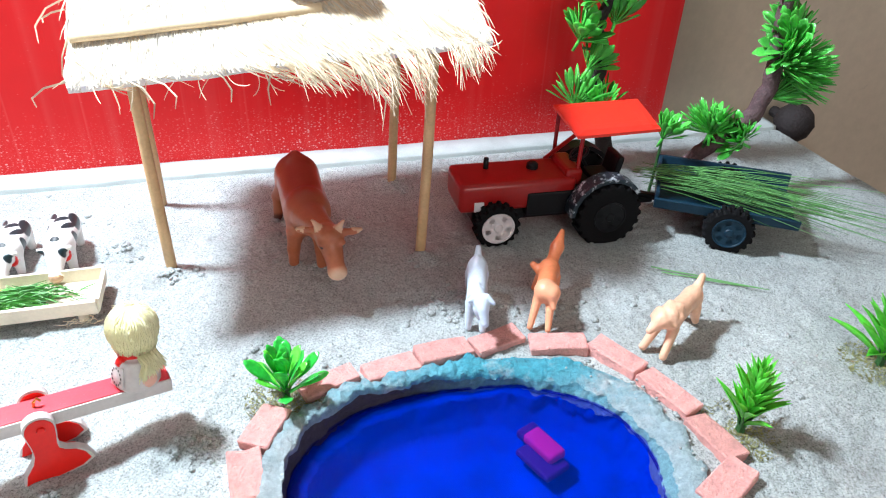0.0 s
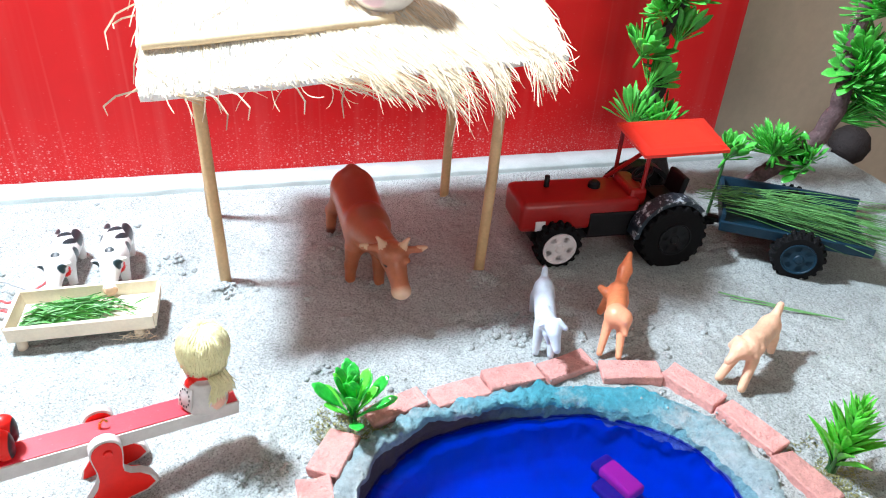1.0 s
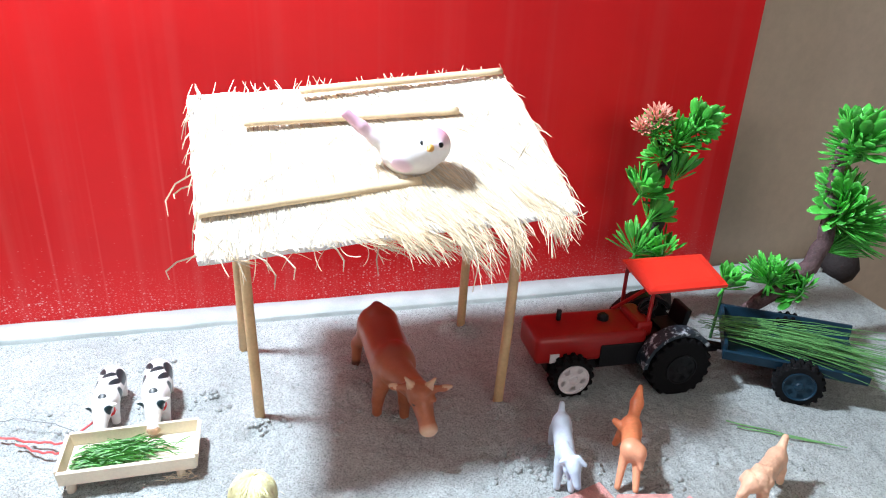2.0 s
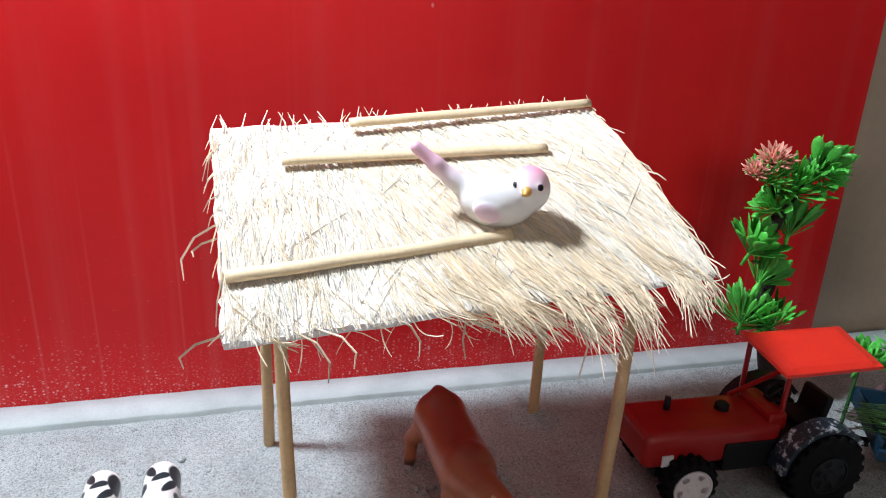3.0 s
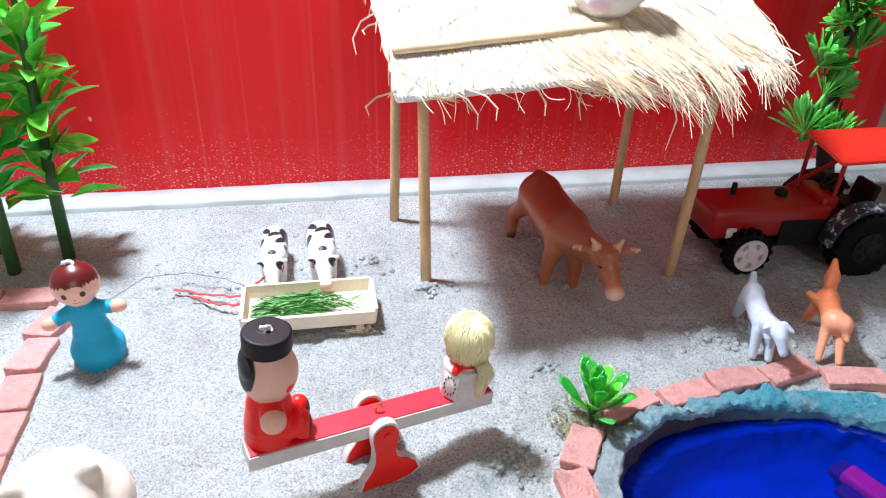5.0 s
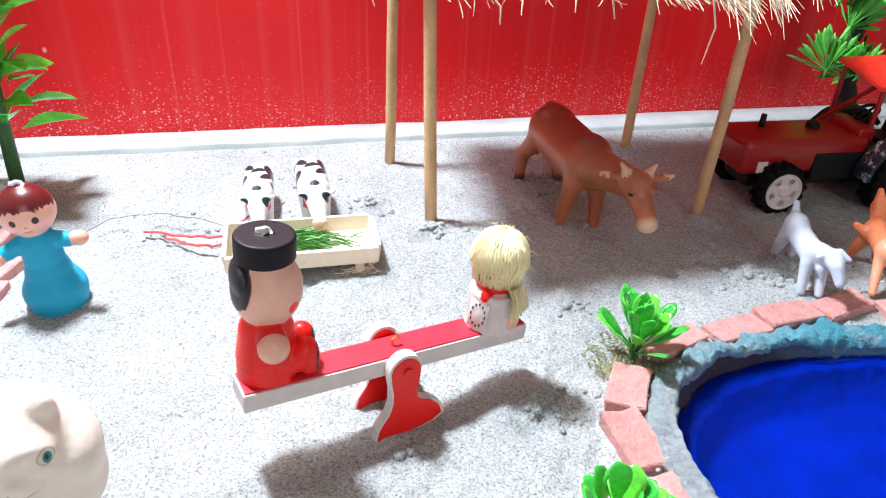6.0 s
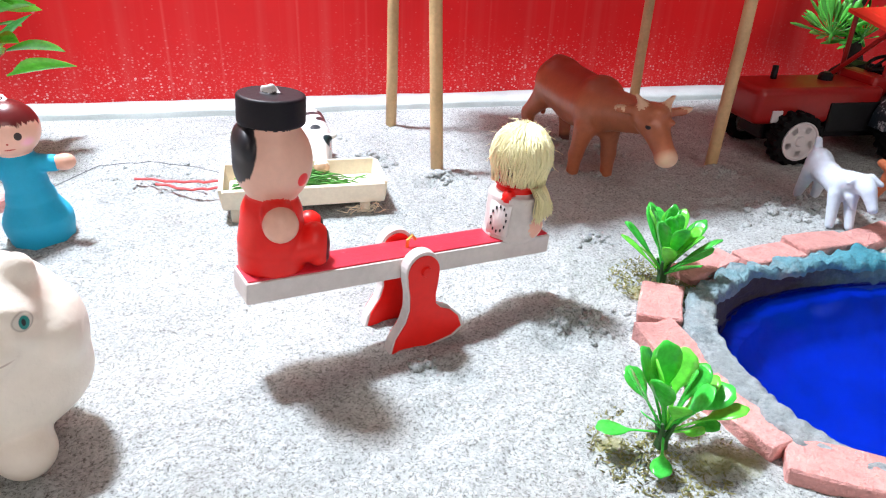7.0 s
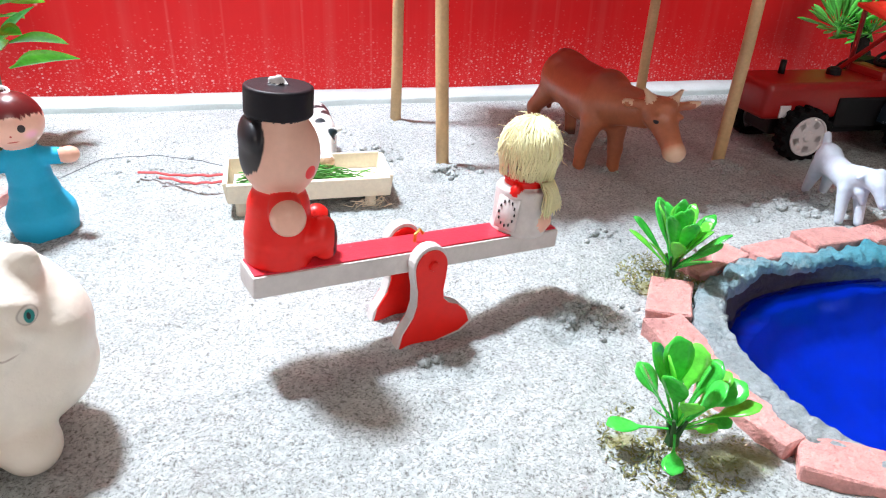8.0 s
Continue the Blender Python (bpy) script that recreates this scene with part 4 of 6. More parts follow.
bird = blob("toy_bird", [("e", (1, 0, 9.6), (13.0, 9.4, 9.4), (0, -6, 0), 0), ("e", (-5, 0, 10.5), (9, 8.4, 7.6), (0, 14, 0), 0), ("e", tuple(HEAD), (7.8, 8.0, 8.2), (0, 0, 0), 0), ("c", (-9, 0, 13), (-16, 0, 17), 5.0, 3.0, 0), ("c", (-16, 0, 17), (-22, 0, 22), 3.0, 2.6, 0), ("c", (-22, 0, 22), (-29, 0, 28), 2.6, 2.2, 0),
                         ("c", on_head(-100, 12, 7.2), on_head(-102, 6, 9.6), 1.5, 0.7, 1), ("e", on_head(-66, 20, 7.9), (0.75, 0.75, 0.8), (0, 0, 0), 2), ("e", on_head(-134, 20, 7.8), (0.7, 0.7, 0.75), (0, 0, 0), 2), ("e", (-4, -8.9, 8.0), (5.0, 1.0, 3.1), (0, 24, 0), 0), ("e", (-4, 8.9, 8.0), (5.0, 1.0, 3.1), (0, 24, 0), 0)],
            [BIRD_WHITE, BEAK, DARK], 0.5, 0.7)
figure("toy_bird", bird, 72.0, -103.4, 116.4, -14, "white toy bird with pink head and tail on the thatch", "toy bird", tilt=(4, 0)).matrix_basis @= Matrix.Diagonal((0.96, 0.96, 0.96, 1))

brown = blob("toy_cow", [("c", (0, 26, 27.5), (1, -9, 27.0), 10.6, 10.8, 0), ("e", (-0.5, 27, 29), (10.4, 9.5, 10.0), (0, 0, 0), 0), ("e", (1, -10, 30), (9.2, 9.5, 9.6), (0, 0, 0), 0), ("e", (0, 31, 36.8), (3, 5, 2.2), (0, 0, 0), 0), ("e", (0.5, 8, 20.5), (8, 14, 5), (0, 0, 0), 0), ("c", (1, -17, 29.5), (5.5, -33, 31.5), 7.6, 5.0, 0), ("c", (2, -18, 24), (5.5, -34, 26.5), 3.6, 2.6, 0), ("e", (7, -39, 31), (5.6, 6.0, 5.8), (0, 0, 0), 0),
                        ("c", (7.5, -41, 29), (8.5, -49, 21.5), 4.9, 3.5, 0), ("e", (8.8, -50.3, 19.8), (4.0, 3.2, 3.2), (20, 0, 0), 0), ("e", (3.8, -37.0, 33.0), (2.6, 1.4, 1.7), (0, 15, 0), 0), ("c", (2, -36.6, 33.4), (-4.6, -36.2, 34), 1.7, 1.0, 0), ("c", (12, -40, 33.2), (18.2, -41.4, 33.9), 1.7, 1.0, 0), ("c", (3.2, -39, 36.0), (0.6, -38.0, 39.4), 1.5, 0.7, 1), ("c", (10.8, -41, 36.0), (13.4, -41.0, 39.4), 1.5, 0.7, 1), ("c", (-3.4, -36.4, 34.2), (-5.4, -36.0, 34.8), 1.05, 0.7, 1), ("c", (17.4, -41.2, 34.0), (20.6, -41.8, 34.8), 1.05, 0.7, 1),
                        ("c", (-5.2, -13, 20), (-6.6, -10.5, 9), 4.4, 2.6, 0), ("c", (-6.6, -10.5, 9), (-7, -10, 1), 2.6, 2.5, 0), ("c", (5.5, -13, 20), (5.8, -14, 9), 4.4, 2.6, 0), ("c", (5.8, -14, 9), (5.6, -14.5, 1), 2.6, 2.5, 0), ("c", (-6, 29, 22), (-10.0, 36, 13), 5.4, 2.9, 0), ("c", (-10.0, 36, 13), (-11, 35, 1), 2.9, 2.4, 0), ("c", (6, 29, 22), (7, 33.5, 13), 5.4, 2.9, 0), ("c", (7, 33.5, 13), (6.5, 31, 1), 2.9, 2.4, 0),
                        ("c", (0, 36.0, 33), (-1, 38.8, 24), 1.3, 0.9, 0), ("c", (-1, 38.8, 24), (-2, 38.6, 12), 0.9, 1.3, 0), ("e", (7, -43, 34.6), (3.4, 2.6, 1.6), (0, 0, 0), 0), ("e", (3.3, -43.8, 30.8), (1.1, 1.6, 0.7), (0, 0, 0), 0), ("e", (12.3, -44.4, 30.8), (1.1, 1.6, 0.7), (0, 0, 0), 0)],
             [COW_HIDE, COW_CREAM], 0.7, 0.8)
figure("toy_cow", brown, 62, -107.5, -1.0, 0, "glossy brown toy cow with a cream muzzle standing on sand", "toy cow")


def small_cow(name, seed):
    return blob(name, [("c", (0, 13, 13.5), (0, -7, 13.5), 6.6, 6.4, 0), ("c", (0, -9, 15), (0, -17, 14), 5, 3.9, 0), ("c", (0, -18, 14), (0, -25, 9.5), 3.9, 2.6, 0), ("e", (0, -26, 8.8), (2.7, 2.2, 2.1), (0, 0, 0), 1), ("c", (3, -17, 17), (6.4, -16, 17.5), 1.5, 0.9, 0), ("c", (-3, -17, 17), (-6.4, -16, 17.5), 1.5, 0.9, 0),
                       ("c", (3.6, -8, 10), (3.8, -9, 0.5), 2.5, 1.8, 0), ("c", (-3.6, -8, 10), (-3.8, -8, 0.5), 2.5, 1.8, 0), ("c", (3.6, 13, 10), (3.8, 15, 0.5), 2.7, 1.8, 0), ("c", (-3.6, 13, 10), (-3.8, 14, 0.5), 2.7, 1.8, 0), ("c", (0, 19, 16), (0.5, 21, 6), 0.9, 1.0, 0), ("e", (0, -12.6, 12), (4.9, 1.0, 4.9), (20, 0, 0), 2)],
                [CALF, COW_CREAM, RED_ENAMEL], 0.6, 0.6)


calves = small_cow("toy_calf", 1)
figure("toy_calf", calves, -46.5, -95, -0.5, 2, "small black and white toy cow feeding at the trough", "toy cow", "cows at the trough")
figure("toy_calf", calves, -68.5, -92, -2.0, 0, "small black and white toy cow feeding at the trough", "toy cow", "cows at the trough").matrix_basis @= Matrix.Diagonal((0.95, 0.95, 0.95, 1))

sheep = blob("toy_goat", [("c", (0, 13, 13.5), (0, -6, 13), 4.3, 4.4, 0), ("e", (0, 14, 14.5), (4.4, 5.4, 5.4), (0, 0, 0), 0), ("c", (0, 18, 18), (0, 19.5, 21.5), 1.6, 1.3, 0), ("c", (0, -7, 14), (1, -14, 17.5), 3.9, 3.0, 0), ("e", (0, -10, 17), (3.2, 5.0, 3.0), (-20, 0, 0), 0), ("e", (1.6, -16.5, 17.5), (2.9, 3.8, 3.0), (30, 0, 20), 0), ("c", (2.2, -18.5, 16), (3.4, -21.5, 11.5), 2.3, 1.6, 0), ("c", (-0.6, -14.5, 20), (-3.4, -15.5, 18), 1.2, 0.9, 0), ("c", (3.6, -14.5, 20), (6.4, -16.5, 18.2), 1.2, 0.9, 0),
                          ("c", (-2.6, -8, 11), (-3.0, -11, 1), 2.3, 1.5, 0), ("c", (2.6, -8, 11), (3.0, -12, 1), 2.3, 1.5, 0), ("c", (-2.6, 14, 11), (-3.0, 18, 0.8), 2.8, 1.6, 0), ("c", (2.6, 14, 11), (3.0, 17, 0.8), 2.8, 1.6, 0), ("c", (0.5, -13, 12), (1.0, -14.5, 9), 2.2, 0.9, 0), ("c", (-2, -4, 17.2), (-2.6, -8, 15), 0.7, 0.6, 0), ("c", (2, -5, 17.2), (2.8, -9, 15), 0.7, 0.6, 0), ("c", (0, -3, 17.6), (0, -8, 18.4), 0.8, 0.9, 0)], [SHEEP], 0.55, 0.5)
figure("toy_goat", sheep, 127, -175.5, 1.2, -18, "pale bluish white toy goat with its forefeet by the bricks", "toy goat")
fox = blob("toy_fox", [("c", (0, 12, 12.5), (0, -5, 13), 4.0, 4.4, 0), ("e", (0, 12, 12.5), (4.6, 5.2, 5.2), (0, 0, 0), 0), ("c", (0.5, 15, 14), (2, 23, 18), 2.5, 2.9, 0), ("c", (2, 23, 18), (3.2, 31, 22), 2.9, 1.2, 0), ("e", (0, -6, 13.5), (4.6, 5.0, 4.8), (0, 0, 0), 1), ("e", (3.0, -7.5, 14.2), (3.4, 4.2, 3.4), (0, 0, 0), 1), ("c", (3.6, -10, 12.6), (4.4, -12.5, 10), 1.8, 1.0, 1),
                      ("c", (-2.8, -8, 10), (-4.2, -16, 1), 2.0, 1.3, 1), ("c", (2.8, -8, 10), (3.4, -16, 1), 2.0, 1.3, 1), ("c", (-3, 12, 9), (-5.5, 13, 1), 2.6, 1.5, 0), ("c", (3, 12, 9), (4, 14, 1), 2.6, 1.5, 0), ("c", (-3.5, 10, 12), (-7.2, 12, 14), 2.0, 1.5, 0)], [FOX, FOX_PALE], 0.55, 0.6)
figure("toy_fox", fox, 157.5, -178.5, 1.2, -28, "orange toy fox with a raised tail by the bricks", "toy fox")
dog = blob("toy_dog", [("c", (0, 14, 13), (0, -6, 13), 4.0, 4.6, 0), ("e", (0, 14, 12.5), (4.3, 5, 5.4), (0, 0, 0), 0), ("c", (0, 17, 15), (0, 20.5, 20.5), 2.2, 1.4, 0), ("e", (0, -6, 14.5), (4.9, 6.0, 4.9), (0, 0, 0), 0), ("e", (-1.6, -10.5, 14), (4.2, 4.2, 4.0), (0, 0, 0), 0), ("c", (-2.2, -13, 13), (-3.4, -16.5, 10.5), 2.4, 1.5, 0), ("c", (-4.4, -9, 16.6), (-6, -10, 13), 1.3, 1.0, 0), ("c", (2.2, -9, 17), (4.0, -10, 13.4), 1.3, 1.0, 0),
                      ("e", (1.6, -3, 18.2), (1.8, 1.8, 1.4), (0, 0, 0), 0), ("e", (-2.2, -4, 18.0), (1.6, 1.8, 1.4), (0, 0, 0), 0), ("e", (4.2, -7, 15.5), (1.4, 1.8, 1.6), (0, 0, 0), 0), ("e", (0.4, -8.2, 18.0), (1.6, 1.6, 1.2), (0, 0, 0), 0),
                      ("c", (-3.0, -8, 10), (-4.8, -16, 1), 2.2, 1.6, 0), ("c", (3.0, -8, 10), (4.2, -16, 1), 2.2, 1.6, 0), ("c", (-2.6, 13, 9), (-3.4, 16, 1), 2.8, 1.6, 0), ("c", (2.6, 13, 9), (3.4, 16, 1), 2.8, 1.6, 0)], [TAN], 0.55, 0.5)
figure("toy_dog", dog, 203, -208.5, 1.4, -57, "pale peach toy dog walking over the brick edge", "toy dog")


def loop_forms(z, slot):
    return [("c", (-1.3, 0, z), (-1.5, 0.4, z + 1.2), 0.5, 0.5, slot), ("c", (-1.5, 0.4, z + 1.2), (0.1, -0.3, z + 1.7), 0.5, 0.5, slot), ("c", (0.1, -0.3, z + 1.7), (0.9, 0.7, z + 0.9), 0.55, 0.5, slot), ("c", (0.9, 0.7, z + 0.9), (1.5, -0.4, z + 0.3), 0.5, 0.45, slot), ("c", (-0.4, -0.6, z), (0.3, 0.5, z + 1.0), 0.5, 0.45, slot)]


boy = blob("wooden_doll", [("c", (0, 0, 6.5), (0, 0, 12.5), 7.9, 7.1, 0), ("y", (0, 0, 2.4), 7.8, 2.4, 0), ("c", (0, 0, 14), (0, 0, 17), 6.6, 5.6, 0), ("e", (0.3, 0, 25.2), (8.8, 8.6, 9.8), (0, 0, 0), 1), ("c", (0, 0, 27), (0, 0, 31), 7.8, 6.3, 1), ("y", (0, 0, 36.5), 7.4, 3.05, 2), ("e", (-5.6, 0, 29.0), (3.0, 6.8, 4.6), (0, 0, 0), 1),
                          ("c", (0.2, -4.5, 15.6), (0.6, -7.6, 14.0), 3.4, 3.9, 0), ("c", (0.2, 4.5, 15.6), (0.6, 7.6, 14.0), 3.4, 3.9, 0), ("e", (0.7, -9.8, 13.8), (3.9, 3.0, 3.9), (0, 0, 0), 3), ("e", (0.7, 9.8, 13.8), (3.9, 3.0, 3.9), (0, 0, 0), 3), ("c", (4, -3.3, 4.6), (9.0, -3.4, 6.4), 3.6, 3.9, 0), ("c", (4, 3.3, 4.6), (9.0, 3.4, 6.4), 3.6, 3.9, 0), ("c", (9.4, -3.4, 8.2), (10.2, -3.4, 3.6), 3.2, 2.8, 0), ("c", (9.4, 3.4, 8.2), (10.2, 3.4, 3.6), 3.2, 2.8, 0),
                          *loop_forms(39.2, 4)], [BOY_RED, BOY_HEAD, HAIR_BLACK, SKIN, STRING], 0.32, 0.25, 0.0)
figure("wooden_doll", boy, -64.6, -223.8, 24.8, 6, "wooden doll in red with black hat sitting on the seesaw", "doll", tilt=(0, 4)).matrix_basis @= Matrix.Diagonal((0.92, 0.92, 0.955, 1))

girl = blob("peg_doll", [("y", (0, 0, 1.8), 8.9, 1.8, 0), ("e", (0, 0, 6.5), (9.7, 9.6, 8.5), (0, 0, 0), 0), ("c", (0, 0, 8.5), (0, 0, 14.0), 9.4, 7.0, 0), ("c", (0, 0, 19.5), (0, 0, 24.5), 6.0, 5.6, 0), ("c", (5, -1, 25), (8.8, -2, 24.6), 2.7, 2.5, 0), ("c", (-5, -1, 25), (-8.8, -2, 23.6), 2.7, 2.5, 0), ("e", (12, -3, 24.8), (3.0, 2.5, 2.5), (0, 0, 0), 2), ("e", (-12, -3, 22.6), (3.0, 2.5, 2.5), (0, 0, 0), 2),
                        ("e", (0, 0, 36), (8.3, 8.1, 8.2), (0, 0, 0), 1), *loop_forms(43.6, 3)],
            [BLUE_CLOTH, GIRL_HEAD, SKIN, STRING], 0.42, 0.35, 0.0)
figure("peg_doll", girl, -132.4, -147.5, -0.8, 8, "wooden peg doll with dark red hair in turquoise dress", "doll", tilt=(0, -4))


def build_yarn_doll():
    forms = [("y", (0, 0, 0.9), 7.2, 0.9, 0), ("y", (0, 0, 6.6), 6.9, 5.6, 0), ("c", (0, 0, 8), (0, 0, 12), 6.2, 4.6, 0), ("e", (3.0, -6.2, 4.6), (2.4, 1.5, 2.8), (0, 0, 0), 1), ("e", (3.0, 6.2, 4.6), (2.3, 1.3, 2.6), (0, 0, 0), 1), ("y", (0, 0, 13.6), 4.9, 0.8, 2), ("e", (-4.6, -3.6, 12.2), (1.4, 1.4, 1.7), (0, 0, 0), 2),
             ("e", (0.2, 0.2, 19.8), (6.2, 6.2, 6.2), (0, 0, 0), 1), ("e", (0.7, 0.5, 22.2), (7.0, 7.0, 7.4), (0, 0, 0), 3)]
    face = Vector((-0.95, -0.22, -0.28))
    for side in (-1, 1):
        p = Vector((0.2, 0.2, 19.6)) + (face + Vector((0.24, -0.30, 0.06)) * side).normalized() * 6.2
        forms.append(("e", tuple(p), (0.5, 0.5, 0.4), (0, 0, 0), 4))
    me = blob("yarn_doll", forms, [WOOD_WHITE, SKIN, RED_ENAMEL, YARN, DARK], 0.45, 0.4, 0.0)
    own, faces = [tuple(v.co / MM) for v in me.vertices], [tuple(p.vertices) for p in me.polygons]
    slots = [p.material_index for p in me.polygons]
    # stitched bib hanging in front of the dress
    bib_at = at_mm(-6.2, -3.4, 6.4, 0, 0, -62) @ Matrix.Rotation(radians(-8), 4, "X")
    bib = moved(box(0, 0, 0, 6.2, 0.8, 8.4, 0.3, 1), bib_at)
    stitches = []
    for k in range(12):
        a = 2 * math.pi * k / 12
        stitches.append(moved(box(math.cos(a) * 2.2, -0.45, math.sin(a) * 3.2, 0.34, 0.2, 0.75, 0), bib_at @ Matrix.Rotation(0.0, 4, "Y")))
    hair = []
    centre = Vector((0.7, 0.5, 21.8))
    face_turn = math.atan2(-0.22, -0.95)
    for i in range(900):
        a = spread(0, 2 * math.pi)
        off = abs(math.atan2(math.sin(a - face_turn), math.cos(a - face_turn)))
        low = spread(-0.75, 0.05) if off < 0.36 else -0.95
        top = spread(0.35, 1.5)
        pts = []
        swirl, frizz = spread(-0.5, 0.5), spread(0.0, 0.7)
        for k in range(6):
            t = k / 5
            b = top + (low - top) * t
            r = 7.55 + frizz * (0.5 + t * 0.5) + spread(-0.1, 0.15)
            turn = a + swirl * t
            out = r * (math.cos(b) if b > 0 else max(math.cos(b), 0.84))
            pts.append(centre + Vector((out * math.cos(turn), out * math.sin(turn), r * 1.04 * math.sin(b))))
        hair.append(strand(pts, spread(0.13, 0.24)))
    for i in range(260):
        y = spread(-3.6, 3.6)
        p = Vector((3.0 + y * 0.7 + spread(-0.5, 0.5), -4.9 + y * 0.55 + spread(-0.9, 0.7), 14.8))
        hair.append(strand([p, p + Vector((1.3 + spread(-0.5, 0.5), -1.2, -2.6)), p + Vector((1.3 + y * 0.5 + spread(-0.7, 0.7), -2.2 + y * 0.3 + spread(-0.9, 0.9), -5.6 - spread(0, 2.6)))], spread(0.15, 0.28)))
    for i in range(90):
        a, tilt = spread(0, 2 * math.pi), spread(-0.3, 1.5)
        out = Vector((math.cos(a) * math.cos(tilt), math.sin(a) * math.cos(tilt), math.sin(tilt)))
        p = centre + out * 7.6
        hair.append(strand([p, p + out * 0.7 + Vector((spread(-1, 1), spread(-1, 1), 0.3)), p + out * 1.1 + Vector((spread(-2.2, 2.2), spread(-2.2, 2.2), spread(-1.5, 0.5)))], 0.08))
    ties = [tube([centre + Vector((6.0 * math.cos(a), 6.0 * math.sin(a), -7.0)) for a in [2 * math.pi * k / 20 for k in range(21)]], 0.5, 6)]
    verts, more = join((own, faces), bib, *stitches, *ties, *hair)
    kinds = [(bib, 0)] + [(q, 4) for q in stitches] + [(q, 2) for q in ties] + [(q, 3) for q in hair]
    for shape, slot in kinds:
        slots += [slot] * len(shape[1])
    full = mesh_of("yarn_doll", verts, more, [WOOD_WHITE, SKIN, RED_ENAMEL, YARN, DARK], slots, True)
    figure("yarn_doll", full, -3.6, -206.8, 19.1, 14, "small doll with yellow yarn hair sitting on the seesaw", "doll", tilt=(0, 4))


build_yarn_doll()

cat = blob("cat_figurine", [("e", (0, 1, 23.5), (17.8, 13.4, 15.5), (0, 0, 0), 0), ("e", (0, 0, 31), (13.6, 12.4, 9.8), (0, 0, 0), 0), ("e", (12.2, -2.0, 25.0), (5.4, 8.5, 7.5), (0, 0, 0), 0), ("e", (-12.2, -2.0, 25.0), (5.4, 8.5, 7.5), (0, 0, 0), 0), ("e", (0, 0, 16.0), (17.6, 13.2, 12.0), (0, 0, 0), 0), ("e", (0, 3, 8), (9.5, 10, 7.5), (0, 0, 0), 0), ("e", (2.7, -11.6, 27.2), (3.2, 2.2, 2.3), (0, 0, 0), 0), ("e", (-2.7, -11.6, 27.2), (3.2, 2.2, 2.3), (0, 0, 0), 0), ("e", (0, -11.6, 24.8), (3.4, 2.0, 1.9), (0, 0, 0), 0), ("e", (0, -10.2, 34.2), (6.5, 2.4, 2.2), (0, 0, 0), 0), ("c", (0, -11.6, 33), (0, -12.8, 30), 1.6, 1.3, 0),
                           ("e", (8.2, -3.6, 38.4), (3.3, 2.4, 3.4), (0, 20, 0), 0), ("e", (-8.2, -3.6, 38.4), (3.3, 2.4, 3.4), (0, -20, 0), 0), ("e", (2.4, -9.0, 4.4), (5.6, 6.0, 5.2), (0, 0, 0), 0), ("e", (-8.4, -9.0, 4.4), (4.9, 5.6, 4.6), (0, 0, 0), 0), ("e", (0, 9, 4), (8, 5, 4), (0, 0, 0), 0),
                           ("e", (7.3, -9.9, 32.3), (1.9, 1.0, 1.6), (0, 0, 26), 0), ("e", (-7.3, -9.9, 32.3), (1.9, 1.0, 1.6), (0, 0, -26), 0), ("e", (0, -13.6, 29.6), (1.1, 0.7, 0.7), (0, 0, 0), 0), ("c", (12, -6.5, 24), (6, -11.6, 30.0), 1.5, 1.0, 0), ("c", (-12, -6.5, 24), (-6, -11.6, 30.0), 1.5, 1.0, 0)],
           [CAT_HIDE], 0.42, 0.8, 0.0)
figure("cat_figurine", cat, -116.2, -242.0, -0.6, 17, "ivory ceramic cat figurine with teal eyes on the sand", "cat figurine").matrix_basis @= Matrix.Diagonal((0.96, 1.0, 1.0, 1))


# ---- the seesaw ----
def build_seesaw():
    saw = thing("seesaw", -33, -216.5, 0, 17.3, label="small wooden seesaw in red and white paint", category="seesaw")
    tilt = Matrix.Translation((0, 0, 19.6)) @ Matrix.Rotation(radians(4.4), 4, "Y")
    board = box(0, 0, 0, 81, 9.6, 5.0, 0.5)
    part("plank", moved(board, tilt), WOOD_WHITE, saw, "white painted plank edge")
    part("seat_strip", moved(box(0, 0, 2.62, 80, 8.4, 0.5, 0.15), tilt), PLANK_RED, saw, "worn red painted top")
    outline = []
    for k in range(13):
        a = math.pi * (1.0 - k / 12)
        outline.append((math.cos(a) * 4.6, 20.2 + math.sin(a) * 4.8))
    outline += [(4.3, 17), (3.6, 13), (3.8, 10.4), (5.5, 8.6), (8.5, 7.2), (11.0, 4.6), (12.2, 1.2), (9, -0.8), (2, -1.8), (-5, -2.2), (-9.5, -2.0), (-8.2, 2.4), (-5.2, 6.5), (-4.0, 10), (-3.9, 14), (-4.4, 17.4)]
    outline = [(x, z) for x, z in outline]
    for y, flip in ((-8.4, 1), (5.2, 1)):
        shape = moved(prism(outline, 3.2, 0.35), Matrix.Translation((0, y, 0)))
        support = part("support", shape, WOOD_WHITE, saw)
        inset = [(x * 0.90, z * 0.93 + 0.8) for x, z in outline]
        front = moved(prism(inset, 0.5, 0.1), Matrix.Translation((0, y - 0.35, 0)))
        back = moved(prism(inset, 0.5, 0.1), Matrix.Translation((0, y + 3.05, 0)))
        part("red_face", join(front, back), RED_ENAMEL, support, "glossy red painted side")
        part("pin", moved(lathe([(0, -0.5), (1.1, -0.4), (1.3, 0.1), (1.3, 0.6)], 14, "y"), at_mm(0.4, y - 0.6, 20)), RED_ENAMEL, support)
    part("hook", tube([(0, 0, 22), (0.4, 0.3, 24.2), (1.6, 0.4, 25.2), (2.4, 0.2, 24)], 0.45, 6), BRASS, saw, "bent brass wire")


build_seesaw()


